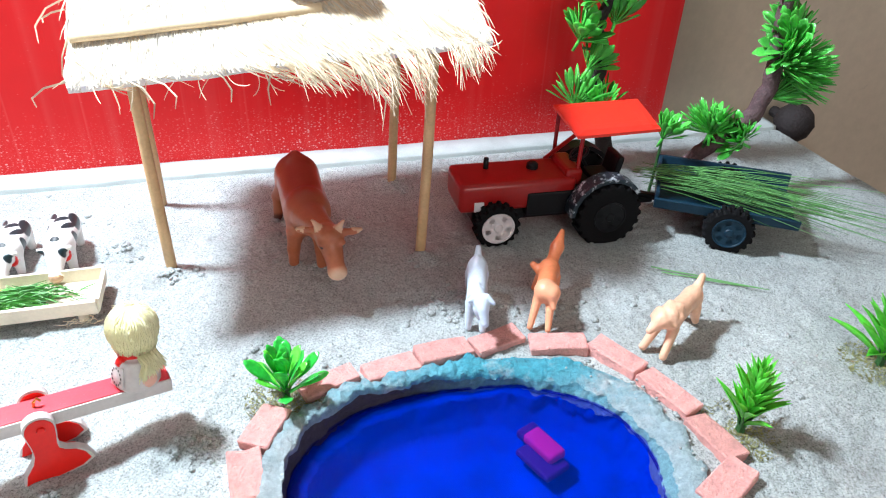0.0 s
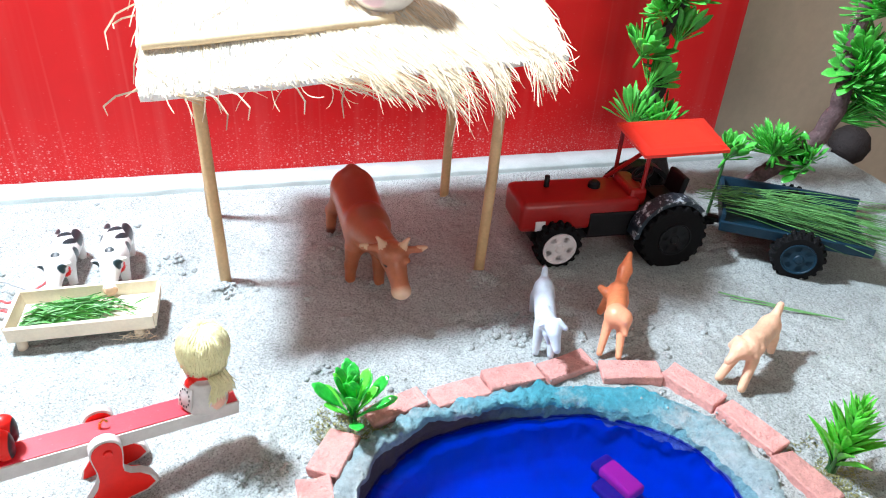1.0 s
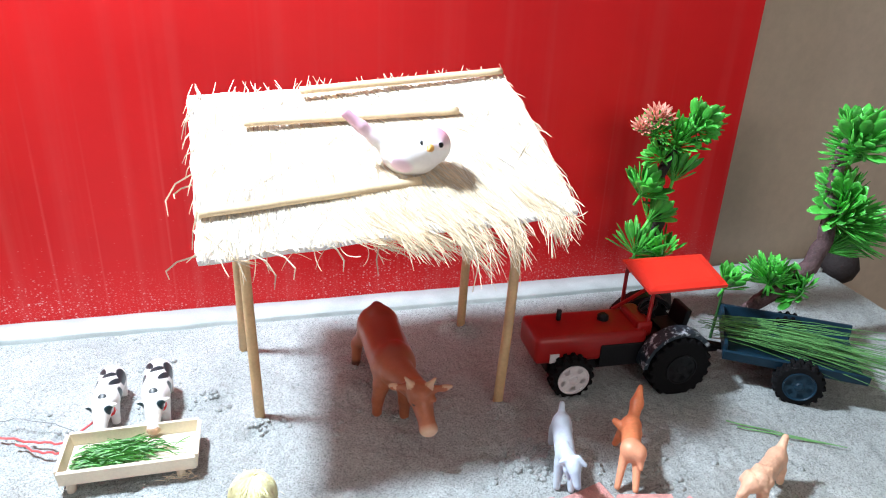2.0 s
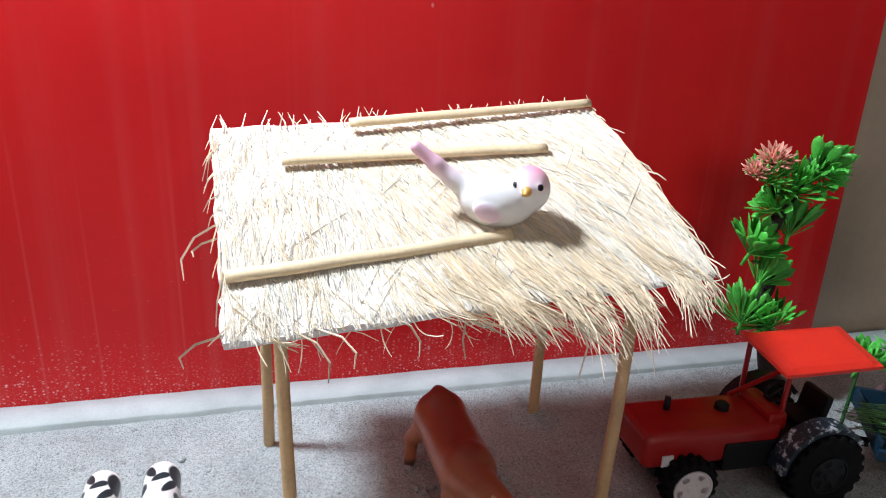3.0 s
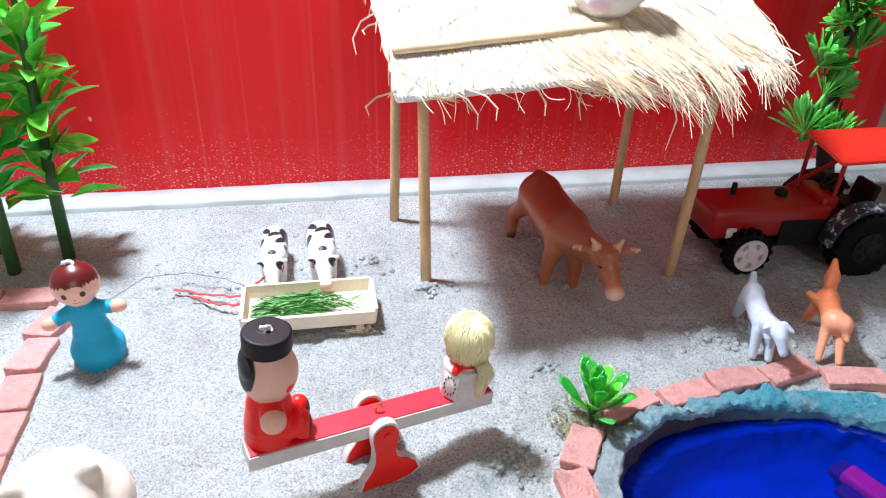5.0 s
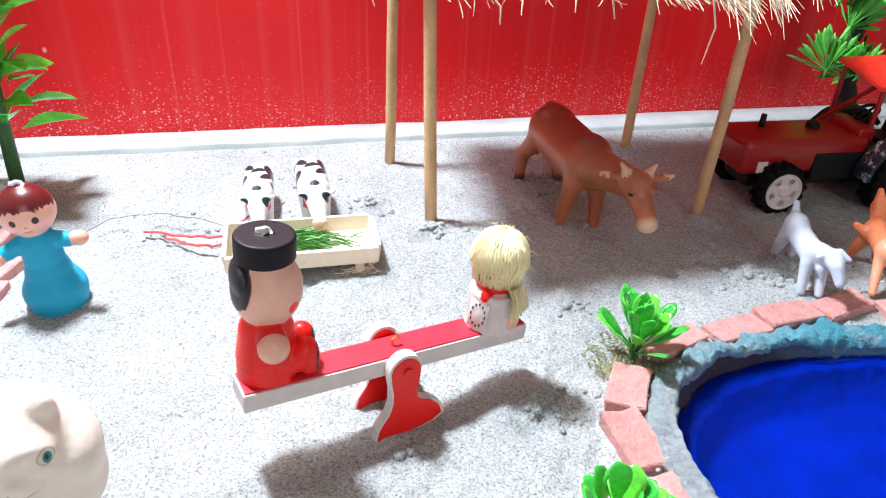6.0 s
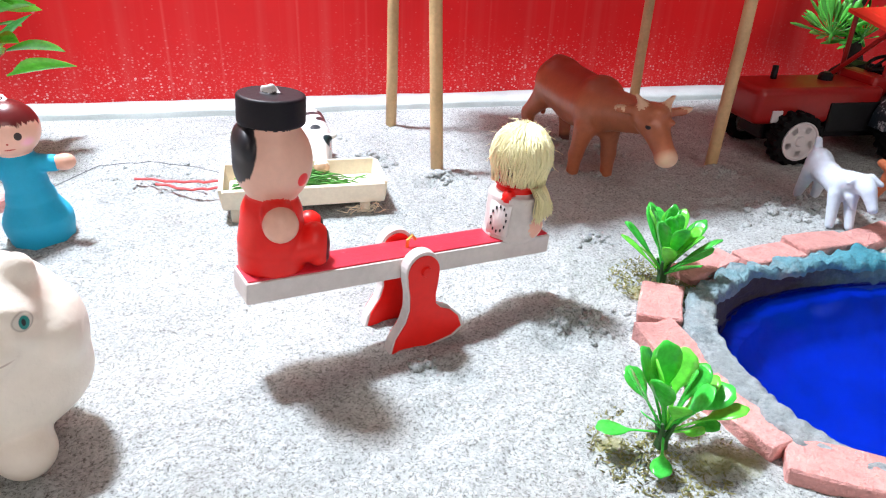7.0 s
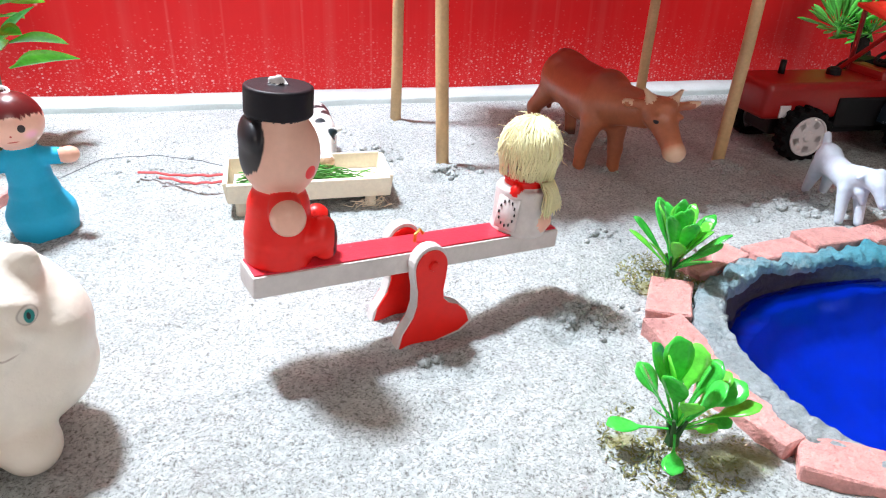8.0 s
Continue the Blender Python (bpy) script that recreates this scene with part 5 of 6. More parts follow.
# ---- the feeding trough ----
def build_trough():
    trough = thing("feeding_trough", -53, -132.5, 0, 0, label="pale wooden feeding trough standing on short legs", category="trough")
    long, wide = 53.0, 24.5
    part("bottom", box(0, 0, 4.9, long - 3, wide - 3, 1.4, 0.2), PALE_WOOD, trough)
    for y, lean in ((-wide / 2, 8), (wide / 2, -8)):
        part("side_board", moved(box(0, 0, 0, long, 1.7, 6.8, 0.3), at_mm(0, y, 7.6, lean, 0, 0)), PALE_WOOD, trough)
    for x, lean in ((-long / 2, -8), (long / 2, 8)):
        part("end_board", moved(box(0, 0, 0, 1.7, wide - 1.6, 6.8, 0.3), at_mm(x, 0, 7.6, 0, lean, 0)), PALE_WOOD, trough)
    for x in (-22.5, 20):
        for y in (-10.6, 10.6):
            part("leg", tube([(x, y, -2.5), (x, y, 4.6)], 1.9, 10), PALE_WOOD, trough, smooth=True)
    blades = []
    for i in range(620):
        a = spread(-0.7, 0.7) + (math.pi if rng.random() < 0.5 else 0)
        x, y = rng.gauss(-5, 7.8), rng.gauss(-0.5, 3.2)
        x, y = max(-21, min(21, x)), max(-8, min(8, y))
        z = 6.0 + max(0.0, 4.4 - abs(x + 2) * 0.13 - abs(y) * 0.2) * rng.random() * 1.3
        half = spread(2.5, 6)
        d = Vector((math.cos(a), math.sin(a), spread(-0.12, 0.16))) * half
        c = Vector((x, y, z))
        b0, b1 = c - d, c + d
        for p in (b0, b1):
            p.x, p.y = max(-24, min(24, p.x)), max(-9.6, min(9.6, p.y))
        blades.append(needle(b0, b1, spread(0.22, 0.4), 0.5))
    heap = part("cut_grass", join(*blades), GRASS)
    heap.matrix_basis = pose(-53 * MM, -132.5 * MM, 0)
    tagged(heap, label="heap of short cut green grass in the trough", category="grass", kind="stuff")
    wisps = []
    for i in range(16):
        p = Vector((spread(12, 27), -13 + spread(-1, 1), spread(1, 4)))
        wisps.append(strand([p, p + Vector((spread(-3, 3), -1, spread(-2, 1))), p + Vector((spread(-6, 6), -2, spread(-3, 1)))], 0.16))
    loose = part("fibre_wisps", join(*wisps), STRAW)
    loose.matrix_basis = pose(-53 * MM, -132.5 * MM, 0)
    tagged(loose, label="loose straw fibres under the trough's edge", category="straw", kind="stuff")


build_trough()


# ---- the tractor and its trailer ----
def slotted_disc(radius, slots, fill):
    """A flat wheel disc across y with a ring of holes."""
    radii, steps = [0.0, 0.28, 0.5, 0.8, 0.95], slots * 10
    verts, faces = [], []
    for y in (-0.6, 0.6):
        for k in range(steps):
            a = 2 * math.pi * k / steps
            verts += [(radius * r * math.cos(a), y, radius * r * math.sin(a)) for r in radii]
    half, w = steps * 5, 5
    hole = lambda k, r: r == 2 and (k % steps) % 10 >= round(10 * fill)  # noqa: E731
    for k in range(steps):
        q = (k + 1) % steps
        for r in range(4):
            if hole(k, r):
                continue
            a, c = k * w + r, q * w + r
            faces.append((a, c, c + 1, a + 1))
            faces.append((half + a, half + a + 1, half + c + 1, half + c))
            if hole(k - 1, r):
                faces.append((a, a + 1, half + a + 1, half + a))
            if hole(k + 1, r):
                faces.append((c, half + c, half + c + 1, c + 1))
            if r in (1, 3) and hole(k, 2):
                e = 1 if r == 1 else 0
                faces.append((a + e, c + e, half + c + e, half + a + e))
    return verts, faces


def wheel(parent, name, x, y, z, radius, width, rim_radius, rim_material, lugs, spokes, hub_out, fill=0.5):
    """A tyre with lugs and a spoked rim, its axle along y."""
    steps, verts, faces = lugs * 6, [], []
    for k in range(steps):
        a = 2 * math.pi * k / steps
        left, right = (1.0 if k % 6 < 3 else 0.0), (1.0 if (k + 3) % 6 < 3 else 0.0)
        rows = [(rim_radius, -width / 2), (radius * 0.92, -width / 2 + 0.2), (radius - 0.5 + 1.3 * left, -width / 2 + 0.8), (radius - 0.5 + 1.3 * left, -0.4), (radius - 0.5 + 1.3 * right, 0.4), (radius - 0.5 + 1.3 * right, width / 2 - 0.8), (radius * 0.92, width / 2 - 0.2), (rim_radius, width / 2), (rim_radius * 0.94, 0)]
        verts += [(r * math.cos(a), y, r * math.sin(a)) for r, y in rows]
    for k in range(steps):
        for i in range(9):
            p, q = k * 9, ((k + 1) % steps) * 9
            faces.append((p + i, p + (i + 1) % 9, q + (i + 1) % 9, q + i))
    shapes = [(verts, faces)]
    tyre = part(name, join(*shapes), RUBBER, parent, at=pose(x * MM, y * MM, z * MM), label="black rubber tyre")
    rim = [slotted_disc(rim_radius, spokes, fill), lathe([(0, -1.3), (rim_radius * 0.22, -1.2), (rim_radius * 0.3, -0.5), (rim_radius * 0.3, 0.5), (0, 0.6)], 24, "y"), lathe([(rim_radius * 0.9, -0.5), (rim_radius * 0.94, -1.2), (rim_radius * 1.0, -1.2), (rim_radius * 1.0, 0.4), (rim_radius * 0.9, 0.4), (rim_radius * 0.9, -0.5)], 40, "y")]
    rim_ob = part("rim", join(*rim), rim_material, tyre, at=pose(0, -hub_out * (width / 2 - 0.6) * MM, 0))


def build_tractor():
    tractor = thing("toy_tractor", 185, -107, 0, -2, label="red toy tractor with a flat canopy and black wheels", category="toy tractor")
    part("hood", box(-17.5, 3, 23, 61, 27, 15.5, 3.2, 3), TRACTOR_RED, tractor, smooth=True)
    part("chassis", box(-4, 3, 12, 72, 18, 9, 1.2), DARK, tractor)
    part("engine_block", box(6, 3, 18, 38, 28.6, 13, 1.0), DARK, tractor)
    # white square sticker low on the hood's near side
    part("white_sticker", box(-38, -10.7, 19, 5.0, 0.8, 5.2, 0.3), RIM_WHITE, tractor)
    part("exhaust_pipe", tube([(-30, 8, 29), (-30, 8, 36.5)], [1.5, 1.3], 12), DARK, tractor, smooth=True)
    part("air_filter", lathe([(0, 29), (3.2, 29), (3.0, 33), (1.8, 34), (0, 34.2)], 16), DARK, tractor, at=pose(-6 * MM, 5 * MM, 0))
    part("dashboard", box(12, 3, 30, 9, 22, 9, 2.0), TRACTOR_RED, tractor)
    part("cab_floor", box(28, 3, 16, 34, 30, 6, 1.0), TRACTOR_RED, tractor)
    part("steering_wheel", moved(join(tube([(5 * math.cos(a), 5 * math.sin(a), 0) for a in [2 * math.pi * k / 16 for k in range(17)]], 0.8, 6), tube([(0, 0, 0), (0, 0, -9)], 0.9, 6), tube([(-5, 0, 0), (5, 0, 0)], 0.6, 6)), at_mm(18, 3, 38, 0, -35, 0)), DARK, tractor)
    part("seat", join(box(31, 3, 25, 13, 15, 4, 1.2), moved(box(0, 0, 0, 3.4, 15, 13, 1.2), at_mm(38, 3, 31, 0, 10, 0))), DARK, tractor)
    for side in (-1, 1):
        arch = [(20 * math.cos(a), 20 * math.sin(a)) for a in [math.pi * k / 10 for k in range(11)]]
        outline = arch + [(17.8 * math.cos(a), 17.8 * math.sin(a)) for a in [math.pi * (10 - k) / 10 for k in range(11)]]
        part("fender", moved(prism(outline[2:20], 9), at_mm(27, 3 + side * 20 - 4.5, 14.5)), DARK if side > 0 else CHIPPED, tractor, "" if side > 0 else "blue fender with chipped white paint")
        wheel(tractor, "rear_wheel", 27, 3 + side * 21.5, 14.5, 16.5, 11, 8.5, DARK, 20, 6, 1 if side < 0 else -1)
        wheel(tractor, "front_wheel", -29.5, 3 + side * 17, 10.2, 11.0, 8, 8.4, RIM_WHITE, 16, 5, 1 if side < 0 else -1, 0.6)
    top = [Vector((6.5, 17, 61)), Vector((51, 13, 63.5)), Vector((53, -11.5, 57)), Vector((10.5, -9, 54.5))]
    verts, faces, n = [], [], 10
    for lift in (0.0, -1.5):
        for j in range(n + 1):
            for i in range(n + 1):
                u, v = i / n, j / n
                p = top[3].lerp(top[2], u).lerp(top[0].lerp(top[1], u), v)
                edge = max(abs(u - 0.5), abs(v - 0.5)) * 2
                verts.append(tuple(p + Vector((0, 0, lift - 1.6 * edge**6))))
    w, half = n + 1, (n + 1) ** 2
    for j in range(n):
        for i in range(n):
            a = j * w + i
            faces.append((a, a + 1, a + 1 + w, a + w))
            faces.append((half + a, half + a + w, half + a + 1 + w, half + a + 1))
    ring = list(range(n)) + [n + w * j for j in range(n)] + [n * w + n - i for i in range(n)] + [w * (n - j) for j in range(n)]
    for a, b in zip(ring, ring[1:] + ring[:1]):
        faces.append((a, half + a, half + b, b))
    part("canopy", (verts, faces), CANOPY_RED, tractor, "bright red plastic canopy", smooth=False)
    for a, b in (((9, 14, 30), (9, 14, 57.5)), ((5, 16, 30), (13, -4, 53)), ((14, -6, 30), (14.5, -6, 52))):
        part("canopy_post", tube([a, b], 1.1, 8), TRACTOR_RED, tractor)
    part("drawbar", box(53, 1, 9, 22, 4, 3, 0.5), DARK, tractor)


build_tractor()


def build_trailer():
    trailer = thing("toy_trailer", 238, -129, 0, -32, label="dark blue toy trailer with low sides behind the tractor", category="toy trailer")
    part("bed", box(34, 24, 16.5, 68, 48, 2, 0.4), TRAILER_BLUE, trailer)
    part("side_panel", moved(box(34, 0, 0, 70, 1.8, 5.4, 0.4), at_mm(0, 0, 18.6, 8)), TRAILER_BLUE, trailer)
    part("side_panel", moved(box(34, 0, 0, 70, 1.8, 8.5, 0.4), at_mm(0, 48, 20.2, -8)), TRAILER_BLUE, trailer)
    part("front_panel", box(0, 24, 20.5, 1.8, 46, 8, 0.4), TRAILER_BLUE, trailer)
    part("drawbar", box(-9, 22, 11, 22, 4, 3, 0.6), DARK, trailer)
    part("axle", tube([(37, -1, 12), (37, 49, 12)], 1.6, 10), DARK, trailer)
    part("undercarriage", box(37, 24, 13.6, 18, 26, 4, 0.6), DARK, trailer)
    wheel(trailer, "wheel", 37, -2.5, 11.6, 11.6, 8.5, 8.0, TRAILER_BLUE, 18, 6, 1)
    wheel(trailer, "wheel", 37, 50.5, 11.6, 11.6, 8.5, 8.0, TRAILER_BLUE, 18, 6, -1)


build_trailer()


def build_straw_bundle():
    blades = []
    for i in range(105):
        s, t = spread(-1, 1), rng.random()
        start = spread(-10, 26)
        a = Vector((243 + start * 0.84 + spread(-4, 4), -113 - start * 0.54 + s * 6 + spread(-4, 4), 25 + spread(-2, 6)))
        far = spread(55, 112) if rng.random() < 0.75 else spread(25, 60)
        turn = radians(-33 + s * 9 + spread(-7, 7))
        b = a + Vector((math.cos(turn) * far, math.sin(turn) * far, spread(-7, 2) - far * 0.02))
        mid = a.lerp(b, 0.5) + Vector((spread(-1, 1), spread(-1, 1), spread(0, 3)))
        blades.append(tube([a, a.lerp(mid, 0.5) + Vector((0, 0, 0.8)), mid, mid.lerp(b, 0.5) + Vector((0, 0, 0.4)), b], [0.18, 0.24, 0.24, 0.2, 0.09], 3))
    bundle = part("straw_bundle", join(*blades), STEM_STRAW)
    tagged(bundle, label="bundle of long green straw lying across the trailer", category="straw", kind="stuff")


build_straw_bundle()

# ---- plants ----
SPOON = mesh_of("leaf", *leaf(20.5, 5.6, 0.16, 0.76, 0.10, 0.10, 0.6, 10, 0.30, 0.9), LEAF, None, True)
SPOON_LIME = mesh_of("leaf", *leaf(18.5, 5.4, 0.16, 0.76, 0.10, 0.16, 0.6, 10, 0.30, 0.9), LEAF_LIME, None, True)
WIDE = mesh_of("leaf", *leaf(25, 9.4, 0.13, 0.80, 0.06, 0.08, 0.6, 12, 0.48, 0.8), LEAF, None, True)
WIDE_LIME = mesh_of("leaf", *leaf(24, 8.6, 0.13, 0.80, 0.06, 0.14, 0.6, 12, 0.48, 0.8), LEAF_LIME, None, True)
BLADE = mesh_of("leaf", *leaf(17, 3.3, 0.35, 0.4, 0.45, 0.25, 0.25, 7, 0.0, 1.6, 1.1), LEAF_LIME, None, True)
BROAD = mesh_of("leaf", *leaf(27, 12.0, 0.10, 0.44, 0.2, 0.22, 0.4, 10, 0.06, 1.1, 0.95), LEAF, None, True)
BROAD_LIME = mesh_of("leaf", *leaf(26, 11.5, 0.10, 0.44, 0.2, 0.34, 0.4, 10, 0.06, 1.1, 0.95), LEAF_LIME, None, True)


def rosette(x, y, count, size, label, meshes, low=5, high=80, clump=True, curve=0.6, stem=2.5):
    """A low plastic plant whose leaves stand round a short stalk."""
    plant = thing("plastic_plant", x, y, label=label, category="plant", group="plastic plants")
    stalks = []
    for i in range(count):
        a = 137.5 * i + spread(-14, 14)
        rise = low + (high - low) * (i / max(1, count - 1)) ** curve + spread(-7, 7)
        s = size * spread(0.8, 1.12) * (0.85 if i > count * 0.8 else 1)
        at = pose(0, 0, (2.5 + stem * i / count) * MM, 0, -rise, 0)
        turn = pose(0, 0, 0, 0, 0, a)
        leaf_pose = turn @ at @ pose(1.5 * MM, 0, 0, spread(-22, 22), 0, 0) @ Matrix.Diagonal((s, s, s, 1))
        part("leaf", meshes[i % len(meshes)], None, plant, at=leaf_pose)
    for k in range(5):
        a = 2 * math.pi * k / 5
        stalks.append(tube([(1.5 * math.cos(a), 1.5 * math.sin(a), -4), (0.8 * math.cos(a), 0.8 * math.sin(a), 3), (2.5 * math.cos(a), 2.5 * math.sin(a), 9)], [1.0, 0.8, 0.4], 6))
    part("stalk", moved(join(*stalks), Matrix.Scale(min(1.0, size), 4)), STALK, plant)
    if clump:
        bits = []
        for k in range(900):
            a, r = spread(0, 2 * math.pi), 15 * rng.random() ** 0.7
            p = Vector((r * math.cos(a), r * math.sin(a), 0.3))
            bits.append(needle(p, p + Vector((spread(-1.3, 1.3), spread(-1.3, 1.3), spread(0.1, 0.9))), 0.22))
        part("moss", join(*bits), MOSS, plant, "olive mossy tufts at the foot")
    return plant


rosette(44, -208, 32, 0.86, "plastic plant with spoon-shaped bright green leaves by the bricks", [SPOON, SPOON_LIME, SPOON], 30, 89, curve=0.62, stem=4)
wide_plant = rosette(9, -270, 0, 0.84, "plastic plant with wide glossy green leaves beside the pond", [WIDE])
for turn, rise, size, kind in ((172, 10, 0.78, 0), (-122, -4, 0.62, 0), (-12, 26, 0.98, 1), (2, 34, 0.92, 0), (14, 44, 0.9, 1), (168, 60, 0.98, 0), (128, 68, 1.05, 0), (92, 76, 1.08, 0), (48, 66, 1.02, 1), (18, 58, 0.9, 0), (-58, 80, 0.95, 0), (-100, 66, 0.7, 1), (206, 48, 0.66, 0), (150, 80, 1.0, 1), (-30, 62, 0.8, 0), (-160, 74, 0.85, 0), (-70, 40, 0.55, 1), (70, 50, 0.85, 0), (110, 40, 0.8, 0), (-10, 12, 0.6, 0)):
    part("leaf", WIDE_LIME if kind else WIDE, None, wide_plant, at=pose(0, 0, 4 * MM, 0, 0, turn) @ pose(0, 0, 0, spread(-15, 15), -rise, 0) @ pose(1.5 * MM, 0, 0) @ Matrix.Diagonal((0.66 * size, 0.72 * size, 0.70 * size, 1)))
rosette(200, -261, 70, 1.0, "plastic plant with narrow pointed green leaves by the bricks", [BLADE], 52, 88, curve=0.6, stem=17)
rosette(279, -243, 34, 1.45, "plastic plant with long pointed green leaves on the sand", [BLADE], 20, 84, stem=12)


def build_bed_plant(x, y, height, count, turn0, label):
    plant = thing("leafy_plant", x, y, label=label, category="plant", group="bed plants")
    stem = [(0, 0, -5), (1.5, 0.5, height * 0.35), (4, 1, height * 0.7), (6, 1, height)]
    part("stem", tube(stem, [3.0, 2.6, 2.0, 1.2], 10), STALK, plant, smooth=True)
    for i in range(count):
        t = 0.24 + 0.76 * i / (count - 1)
        z = height * t
        a = turn0 + 137.5 * i + spread(-18, 18)
        s = spread(0.58, 1.0) * (1.05 - 0.2 * t)
        rise = spread(-8, 74) + 25 * max(0, t - 0.8) * 4
        m = pose(6 * t * MM, t * MM, z * MM, 0, 0, a) @ pose(0, 0, 0, spread(-40, 40), -rise, 0) @ pose(spread(1, 9) * MM, 0, 0) @ Matrix.Diagonal((s, s, s, 1))
        part("leaf", BROAD if rng.random() < 0.35 else BROAD_LIME, None, plant, at=m)
    return plant


build_bed_plant(-166, -66, 122, 76, 20, "tall plastic plant with broad fresh green leaves")
build_bed_plant(-187, -76, 112, 56, 80, "tall plastic plant with broad fresh green leaves")
build_bed_plant(-200, -58, 100, 40, 140, "tall plastic plant with broad fresh green leaves")


def tuft_mesh(seed, count, long, wide, fan):
    r = random.Random(seed)
    shapes = []
    for i in range(count):
        a = 137.5 * i
        open_angle = fan * math.sqrt((i + 0.5) / count) * r.uniform(0.85, 1.15)
        s = r.uniform(0.75, 1.1)
        m = Matrix.Rotation(radians(a), 4, "Z") @ Matrix.Rotation(radians(open_angle - 90), 4, "Y") @ Matrix.Rotation(r.uniform(-0.5, 0.5), 4, "X")
        shapes.append(moved(leaf(long * s, wide * s, 0.14, 0.76, 0.12, -0.1, 0.35, 7, 0.42, 0.8), m))
    shapes.append(tube([(0, 0, -6), (0, 0, 0), (0, 0, 3)], [0.8, 1.0, 0.6], 6))
    v, f = join(*shapes)
    return mesh_of("leaf_tuft", v, f, TUFT, None, True)


TUFTS = [tuft_mesh(1, 34, 18, 5.4, 74), tuft_mesh(2, 30, 17.5, 6.2, 72), tuft_mesh(3, 58, 21, 3.0, 70), tuft_mesh(4, 26, 19, 4.8, 52), tuft_mesh(5, 70, 21, 1.7, 44)]


def tree(name, x, y, trunk, radii, bark, tufts, label, twigs=()):
    ob = thing(name, x, y, label=label, category="tree", group="plastic trees")
    rough = []
    for (px, py, pz), r in zip(trunk, radii):
        rough.append((px - x, py - y, pz))
    fine, fine_r = [], []
    for i in range(len(rough) - 1):
        for k in range(5):
            t = k / 5
            p = Vector(rough[i]).lerp(Vector(rough[i + 1]), t)
            fine.append(p + Vector([noise.noise((p.x / 5, p.z / 5, n * 4.0)) * 0.8 for n in range(3)]))
            fine_r.append((radii[i] + (radii[i + 1] - radii[i]) * t) * (1 + 0.22 * noise.noise((p.z / 3, p.x / 3, 1.0))))
    fine.append(Vector(rough[-1])), fine_r.append(radii[-1])
    part("trunk", tube(fine, fine_r, 10), bark, ob, smooth=True)
    for a, b, r in twigs:
        part("twig", tube([(a[0] - x, a[1] - y, a[2]), (b[0] - x, b[1] - y, b[2])], [r, r * 0.7], 8), STALK, ob, smooth=True)
    for i, (px, py, pz, tilt_x, tilt_y, s, kind) in enumerate(tufts):
        part("leaf_tuft", TUFTS[kind], None, ob, at=pose((px - x) * MM, (py - y) * MM, pz * MM, tilt_x, tilt_y, 40 * i) @ Matrix.Diagonal((s, s, s, 1)))
    return ob


left_tree = tree("plastic_tree", 258, -42, [(257, -44, -6), (249, -42, 25), (241, -42, 50), (244, -41, 68), (236, -42, 84), (243, -42, 103), (252, -42, 120), (253, -42, 126)], [6, 4.6, 4, 4.2, 3, 3, 2.6, 1.4], BARK_DARK,
                 [(252, -44, 116, 10, 35, 1.15, 3), (241, -46, 108, 20, -25, 0.94, 2), (244, -46, 86, 20, 35, 1.15, 3), (224, -46, 78, 15, -20, 1.10, 1), (231, -48, 62, 25, -35, 1.1, 3), (227, -46, 40, 20, -50, 1.07, 2), (245, -48, 38, 30, 25, 0.91, 2), (253, -46, 118, 5, 65, 0.81, 0), (235, -46, 100, 20, -40, 0.78, 0), (226, -46, 114, 25, -10, 0.72, 2)],
                 "dark twisted plastic tree with green leaf tufts and coral flower", twigs=[((238, -42, 100), (228, -45, 116), 1.0), ((241, -42, 70), (227, -46, 74), 1.0)])
petals = []
for i in range(46):
    a, b = 2.4 * i, 75 * math.sqrt((i + 1) / 46)
    m = Matrix.Rotation(a, 4, "Z") @ Matrix.Rotation(radians(b - 90), 4, "Y")
    petals.append(moved(leaf(8.5 * spread(0.8, 1.1), 2.2, 0.3, 0.6, 0.3, -0.2, 0.3, 3), m))
for dx, dz, s in ((-31, 123, 1.25), (-40, 118, 0.95)):
    flower = part("flower_head", join(*petals), FLOWER, left_tree, "coral pink many-petalled flower", at=pose(dx * MM, -5 * MM, dz * MM, 28, -14, 0) @ Matrix.Diagonal((s, s, s, 1)), smooth=True)
tree("plastic_tree", 274, -84, [(276, -78, -6), (286, -88, 22), (295, -91, 31), (314, -92, 46), (320, -92, 62), (317, -93, 80), (315, -92, 98), (314, -92, 116), (316, -92, 122)], [4.5, 4.2, 4.6, 4.8, 4.6, 4.4, 4.0, 3.2, 2.0], BARK,
     [(319, -94, 118, 5, 4, 1.35, 3), (321, -95, 116, 12, 42, 1.4, 3), (317, -94, 117, 10, -38, 1.15, 3), (324, -96, 118, 25, 25, 1.2, 1), (330, -95, 112, 5, 70, 1.1, 4), (322, -96, 90, 28, 22, 1.1, 3), (323, -97, 84, 40, 48, 1.05, 1), (322, -93, 74, 8, 60, 1.25, 4), (324, -92, 68, 0, 78, 1.3, 4), (321, -93, 56, 8, 62, 1.05, 4), (324, -90, 82, -5, 50, 1.1, 4),
      (289, -92, 36, 4, 22, 1.0, 3), (288, -92, 36, 8, -12, 0.85, 3), (289, -92, 37, 0, 40, 0.9, 4), (309, -97, 31, 15, 62, 1.0, 3), (308, -97, 33, 10, 20, 0.75, 3)],
     "plastic tree with purple-brown trunk and green needle tufts", twigs=[((287, -90, 22), (289, -92, 38), 1.1), ((300, -92, 32), (309, -97, 32), 1.0), ((317, -93, 84), (324, -96, 88), 1.0)])
sprig = thing("plastic_sprig", 262, -86, label="small green plastic sprig behind the tractor", category="plant", group="plastic plants")
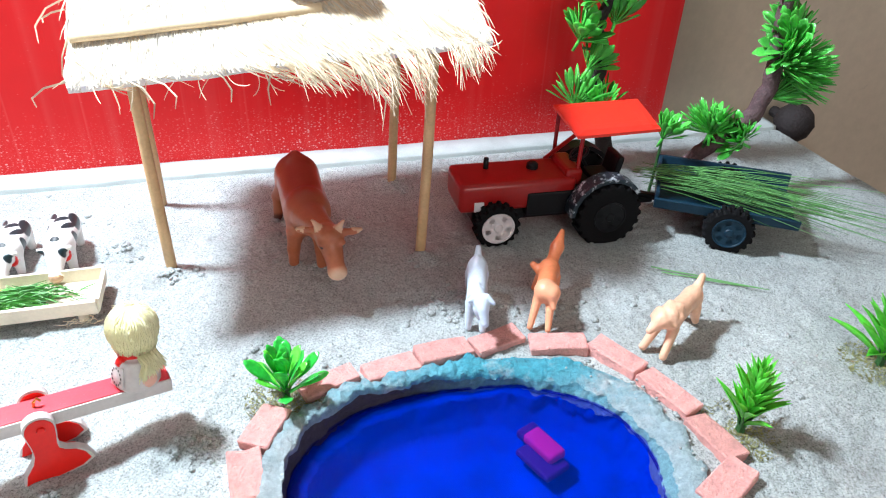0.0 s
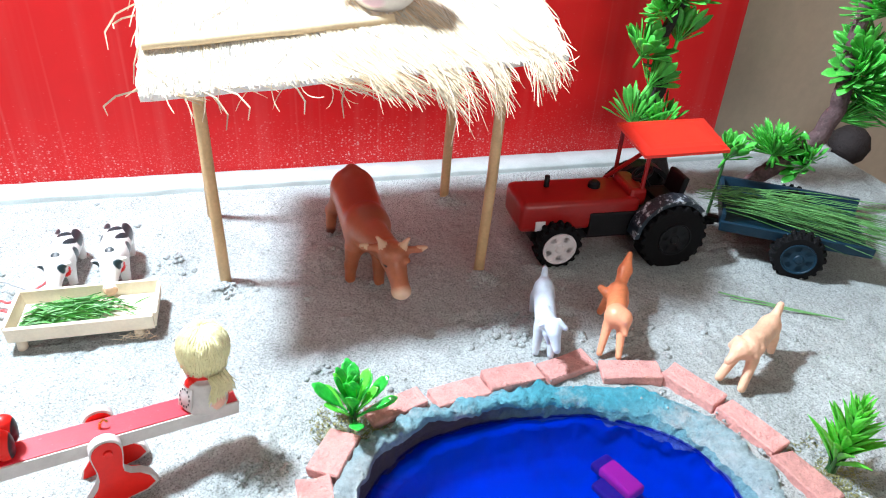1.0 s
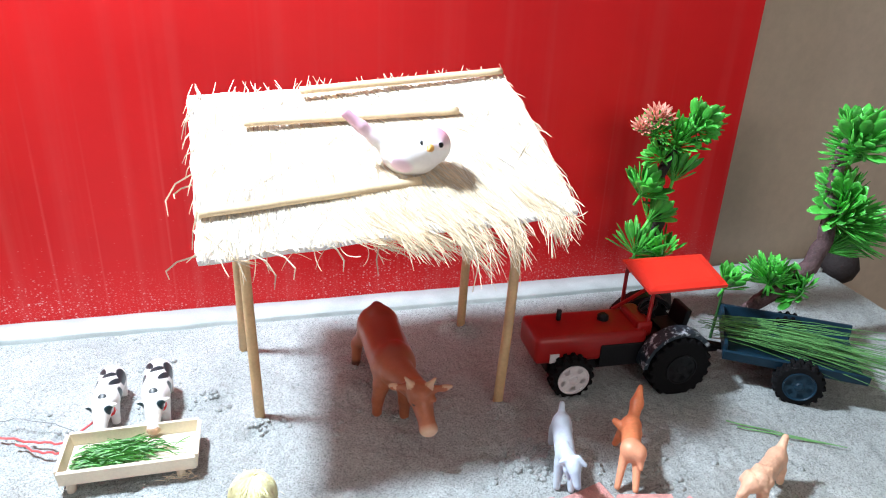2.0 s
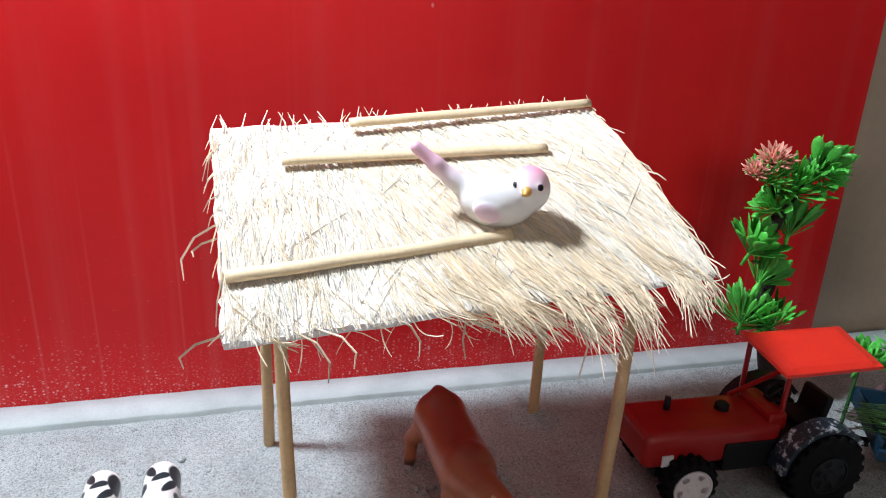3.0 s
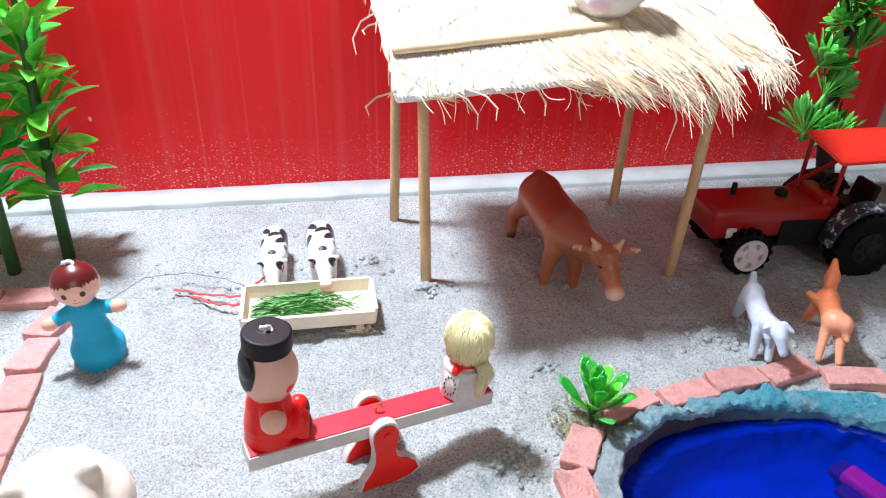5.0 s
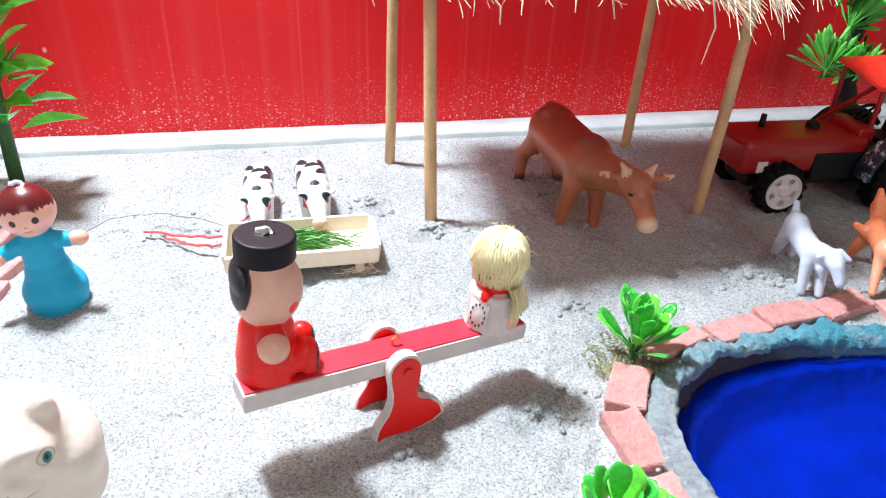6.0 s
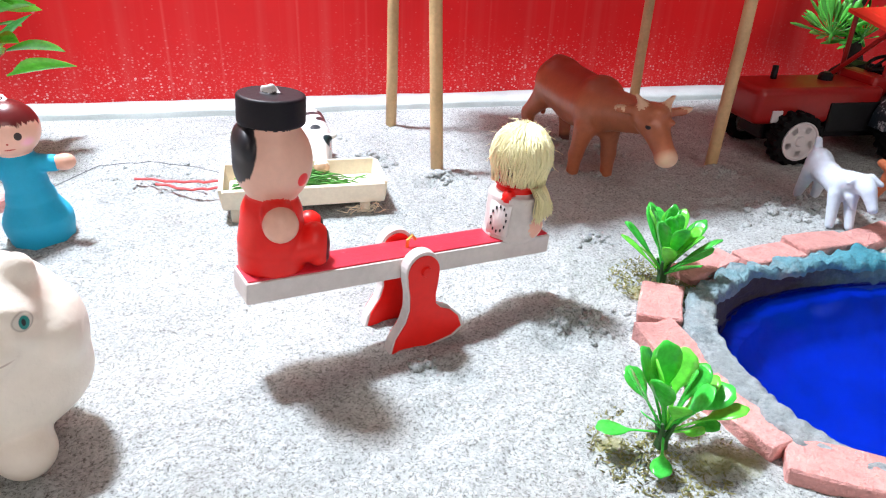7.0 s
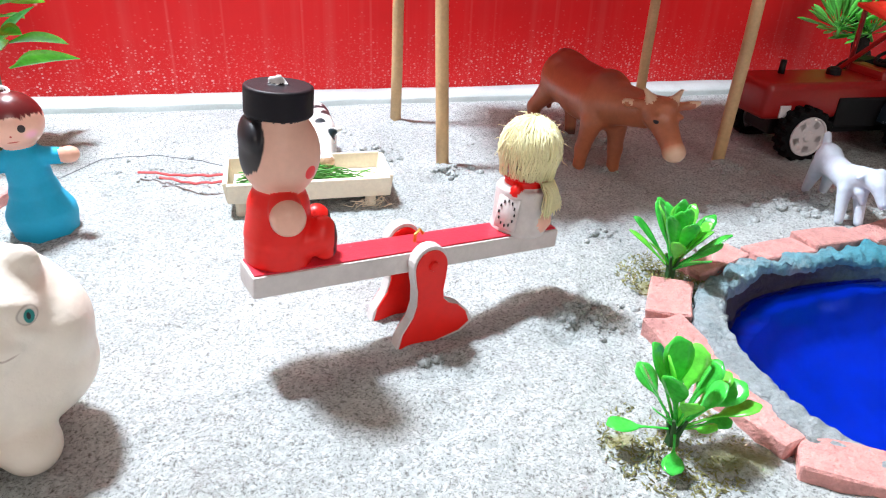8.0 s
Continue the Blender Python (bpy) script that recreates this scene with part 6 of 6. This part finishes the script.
part("stem", tube([(0, 0, -4), (0.5, -1, 20), (0, -2, 36)], [1.0, 0.9, 0.7], 6), STALK, sprig)
part("leaf_tuft", TUFTS[3], None, sprig, at=pose(0, -2 * MM, 34 * MM, 15, 15, 0) @ Matrix.Diagonal((0.92, 0.92, 0.92, 1)))

# ---- small things on the sand ----
# dark lump of unknown kind; its shaft is added to hold it
knob = thing("dark_lump", 420, -14, 2, label="dark round lump by the tray's corner, held at the beige wall", category="knob")
part("ball", lathe([(0, -14), (7, -12.3), (11.5, -8), (14, 0), (11.5, 8), (7, 12.3), (0, 14)], 24), BARK_DARK, knob, smooth=True)
part("shaft", moved(lathe([(4, 0), (4, 22)], 12, "y"), at_mm(0, 3, 0)), BARK_DARK, knob)


def wavy(points, count, wob):
    out = []
    pts = [Vector(p) for p in points]
    for i in range(count + 1):
        t = i / count * (len(pts) - 1)
        k = min(int(t), len(pts) - 2)
        p = pts[k].lerp(pts[k + 1], t - k)
        out.append(p + Vector((noise.noise((i * 0.6, 1.0, wob)), noise.noise((i * 0.6, 5.0, wob)), 0)) * wob)
    return out


string = part("red_string", join(tube(wavy([(-112, -104, 1.6), (-95, -112, 2.2), (-79, -118, 4)], 12, 1.2), 0.5, 6), tube(wavy([(-104, -110, 1.4), (-92, -119, 1.8), (-79, -124, 4)], 12, 1.2), 0.5, 6), tube(wavy([(-79, -113, 5), (-74, -108, 6), (-70, -106, 8)], 8, 0.8), 0.5, 6)), RED_STRING)
tagged(string, label="frayed red string lying on sand beside the trough", category="string")
wire = part("thin_wire", tube(wavy([(-140, -112, 2), (-125, -98, 5), (-108, -96, 5), (-90, -102, 4), (-76, -112, 3)], 20, 1.0), 0.15, 5), WIRE)
tagged(wire, label="thin grey wire curving over the sand", category="wire")
for k, (a, b) in enumerate((((221, -160, 1.8), (266, -190, 2.0)), ((224, -165, 1.6), (262, -187, 1.6)))):
    stem = part("grass_stem", tube(wavy([a, b], 8, 0.8), [0.35] * 8 + [0.2], 5), STEM_STRAW)
    tagged(stem, label="single dry green grass stem on the sand", category="grass stem", group="fallen stems")


def clod(seed, size):
    bm = bmesh.new()
    bmesh.ops.create_icosphere(bm, subdivisions=2, radius=size)
    for v in bm.verts:
        v.co *= 1 + 0.45 * noise.noise(v.co / (size * 0.7) + Vector((seed * 5, 0, 0)))
        v.co.z *= 0.65
    shape = of_bmesh(bm)
    return shape


clods = []
for cx, cy, reach, count in ((-24, -88, 12, 26), (-20, -100, 6, 8), (118, -49, 10, 24), (116, -126, 7, 14), (2, -118, 8, 14), (9, -223, 7, 34), (14, -229, 5, 16), (-30, -232, 6, 10), (100, -172, 12, 20), (116, -164, 10, 20), (140, -178, 14, 22), (36, -180, 9, 14), (50, -75, 14, 14), (-100, -105, 20, 16), (-110, -90, 18, 10), (230, -245, 20, 20), (205, -250, 12, 12), (165, -180, 14, 14), (60, -190, 20, 12), (-60, -100, 20, 12), (60, -75, 8, 24), (64, -122, 7, 24), (52, -74, 6, 14), (0, -120, 7, 16), (120, -53, 7, 20), (116, -128, 6, 16), (130, -160, 10, 26), (118, -176, 8, 18), (20, -222, 9, 26), (75, -90, 40, 40), (30, -110, 30, 24), (130, -150, 30, 30), (175, -180, 25, 16), (-40, -60, 40, 20), (240, -210, 40, 20)):
    for i in range(count):
        x, y = rng.gauss(cx, reach * 0.5), rng.gauss(cy, reach * 0.4)
        if pond_reach(x, y, 12) > 1:
            clods.append(moved(clod(rng.random() * 9, 0.4 + 1.5 * rng.random() ** 1.8), at_mm(x, y, sand_height(x, y), 0, 0, spread(0, 360))))
for i in range(220):
    a = rng.random() * 2 * math.pi
    x, y = oval(spread(-5, 4), a)
    clods.append(moved(clod(rng.random() * 9, 0.3 + 0.8 * rng.random() ** 2.5), at_mm(x, y, 2.2 + spread(-0.5, 0.5), 0, 0, spread(0, 360))))
lumps = part("sand_lumps", join(*clods), SAND, smooth=True)
tagged(lumps, label="crumbs and lumps of damp sand lying about", category="sand", kind="stuff")

loose = part("loose_brick", brick_mesh("loose_brick", 23, 11, 9, 77), BRICK, at=pose(0.236, -0.301, -0.0005, 1, -2, 40))
tagged(loose, label="single pink clay brick lying in the sand", category="brick")
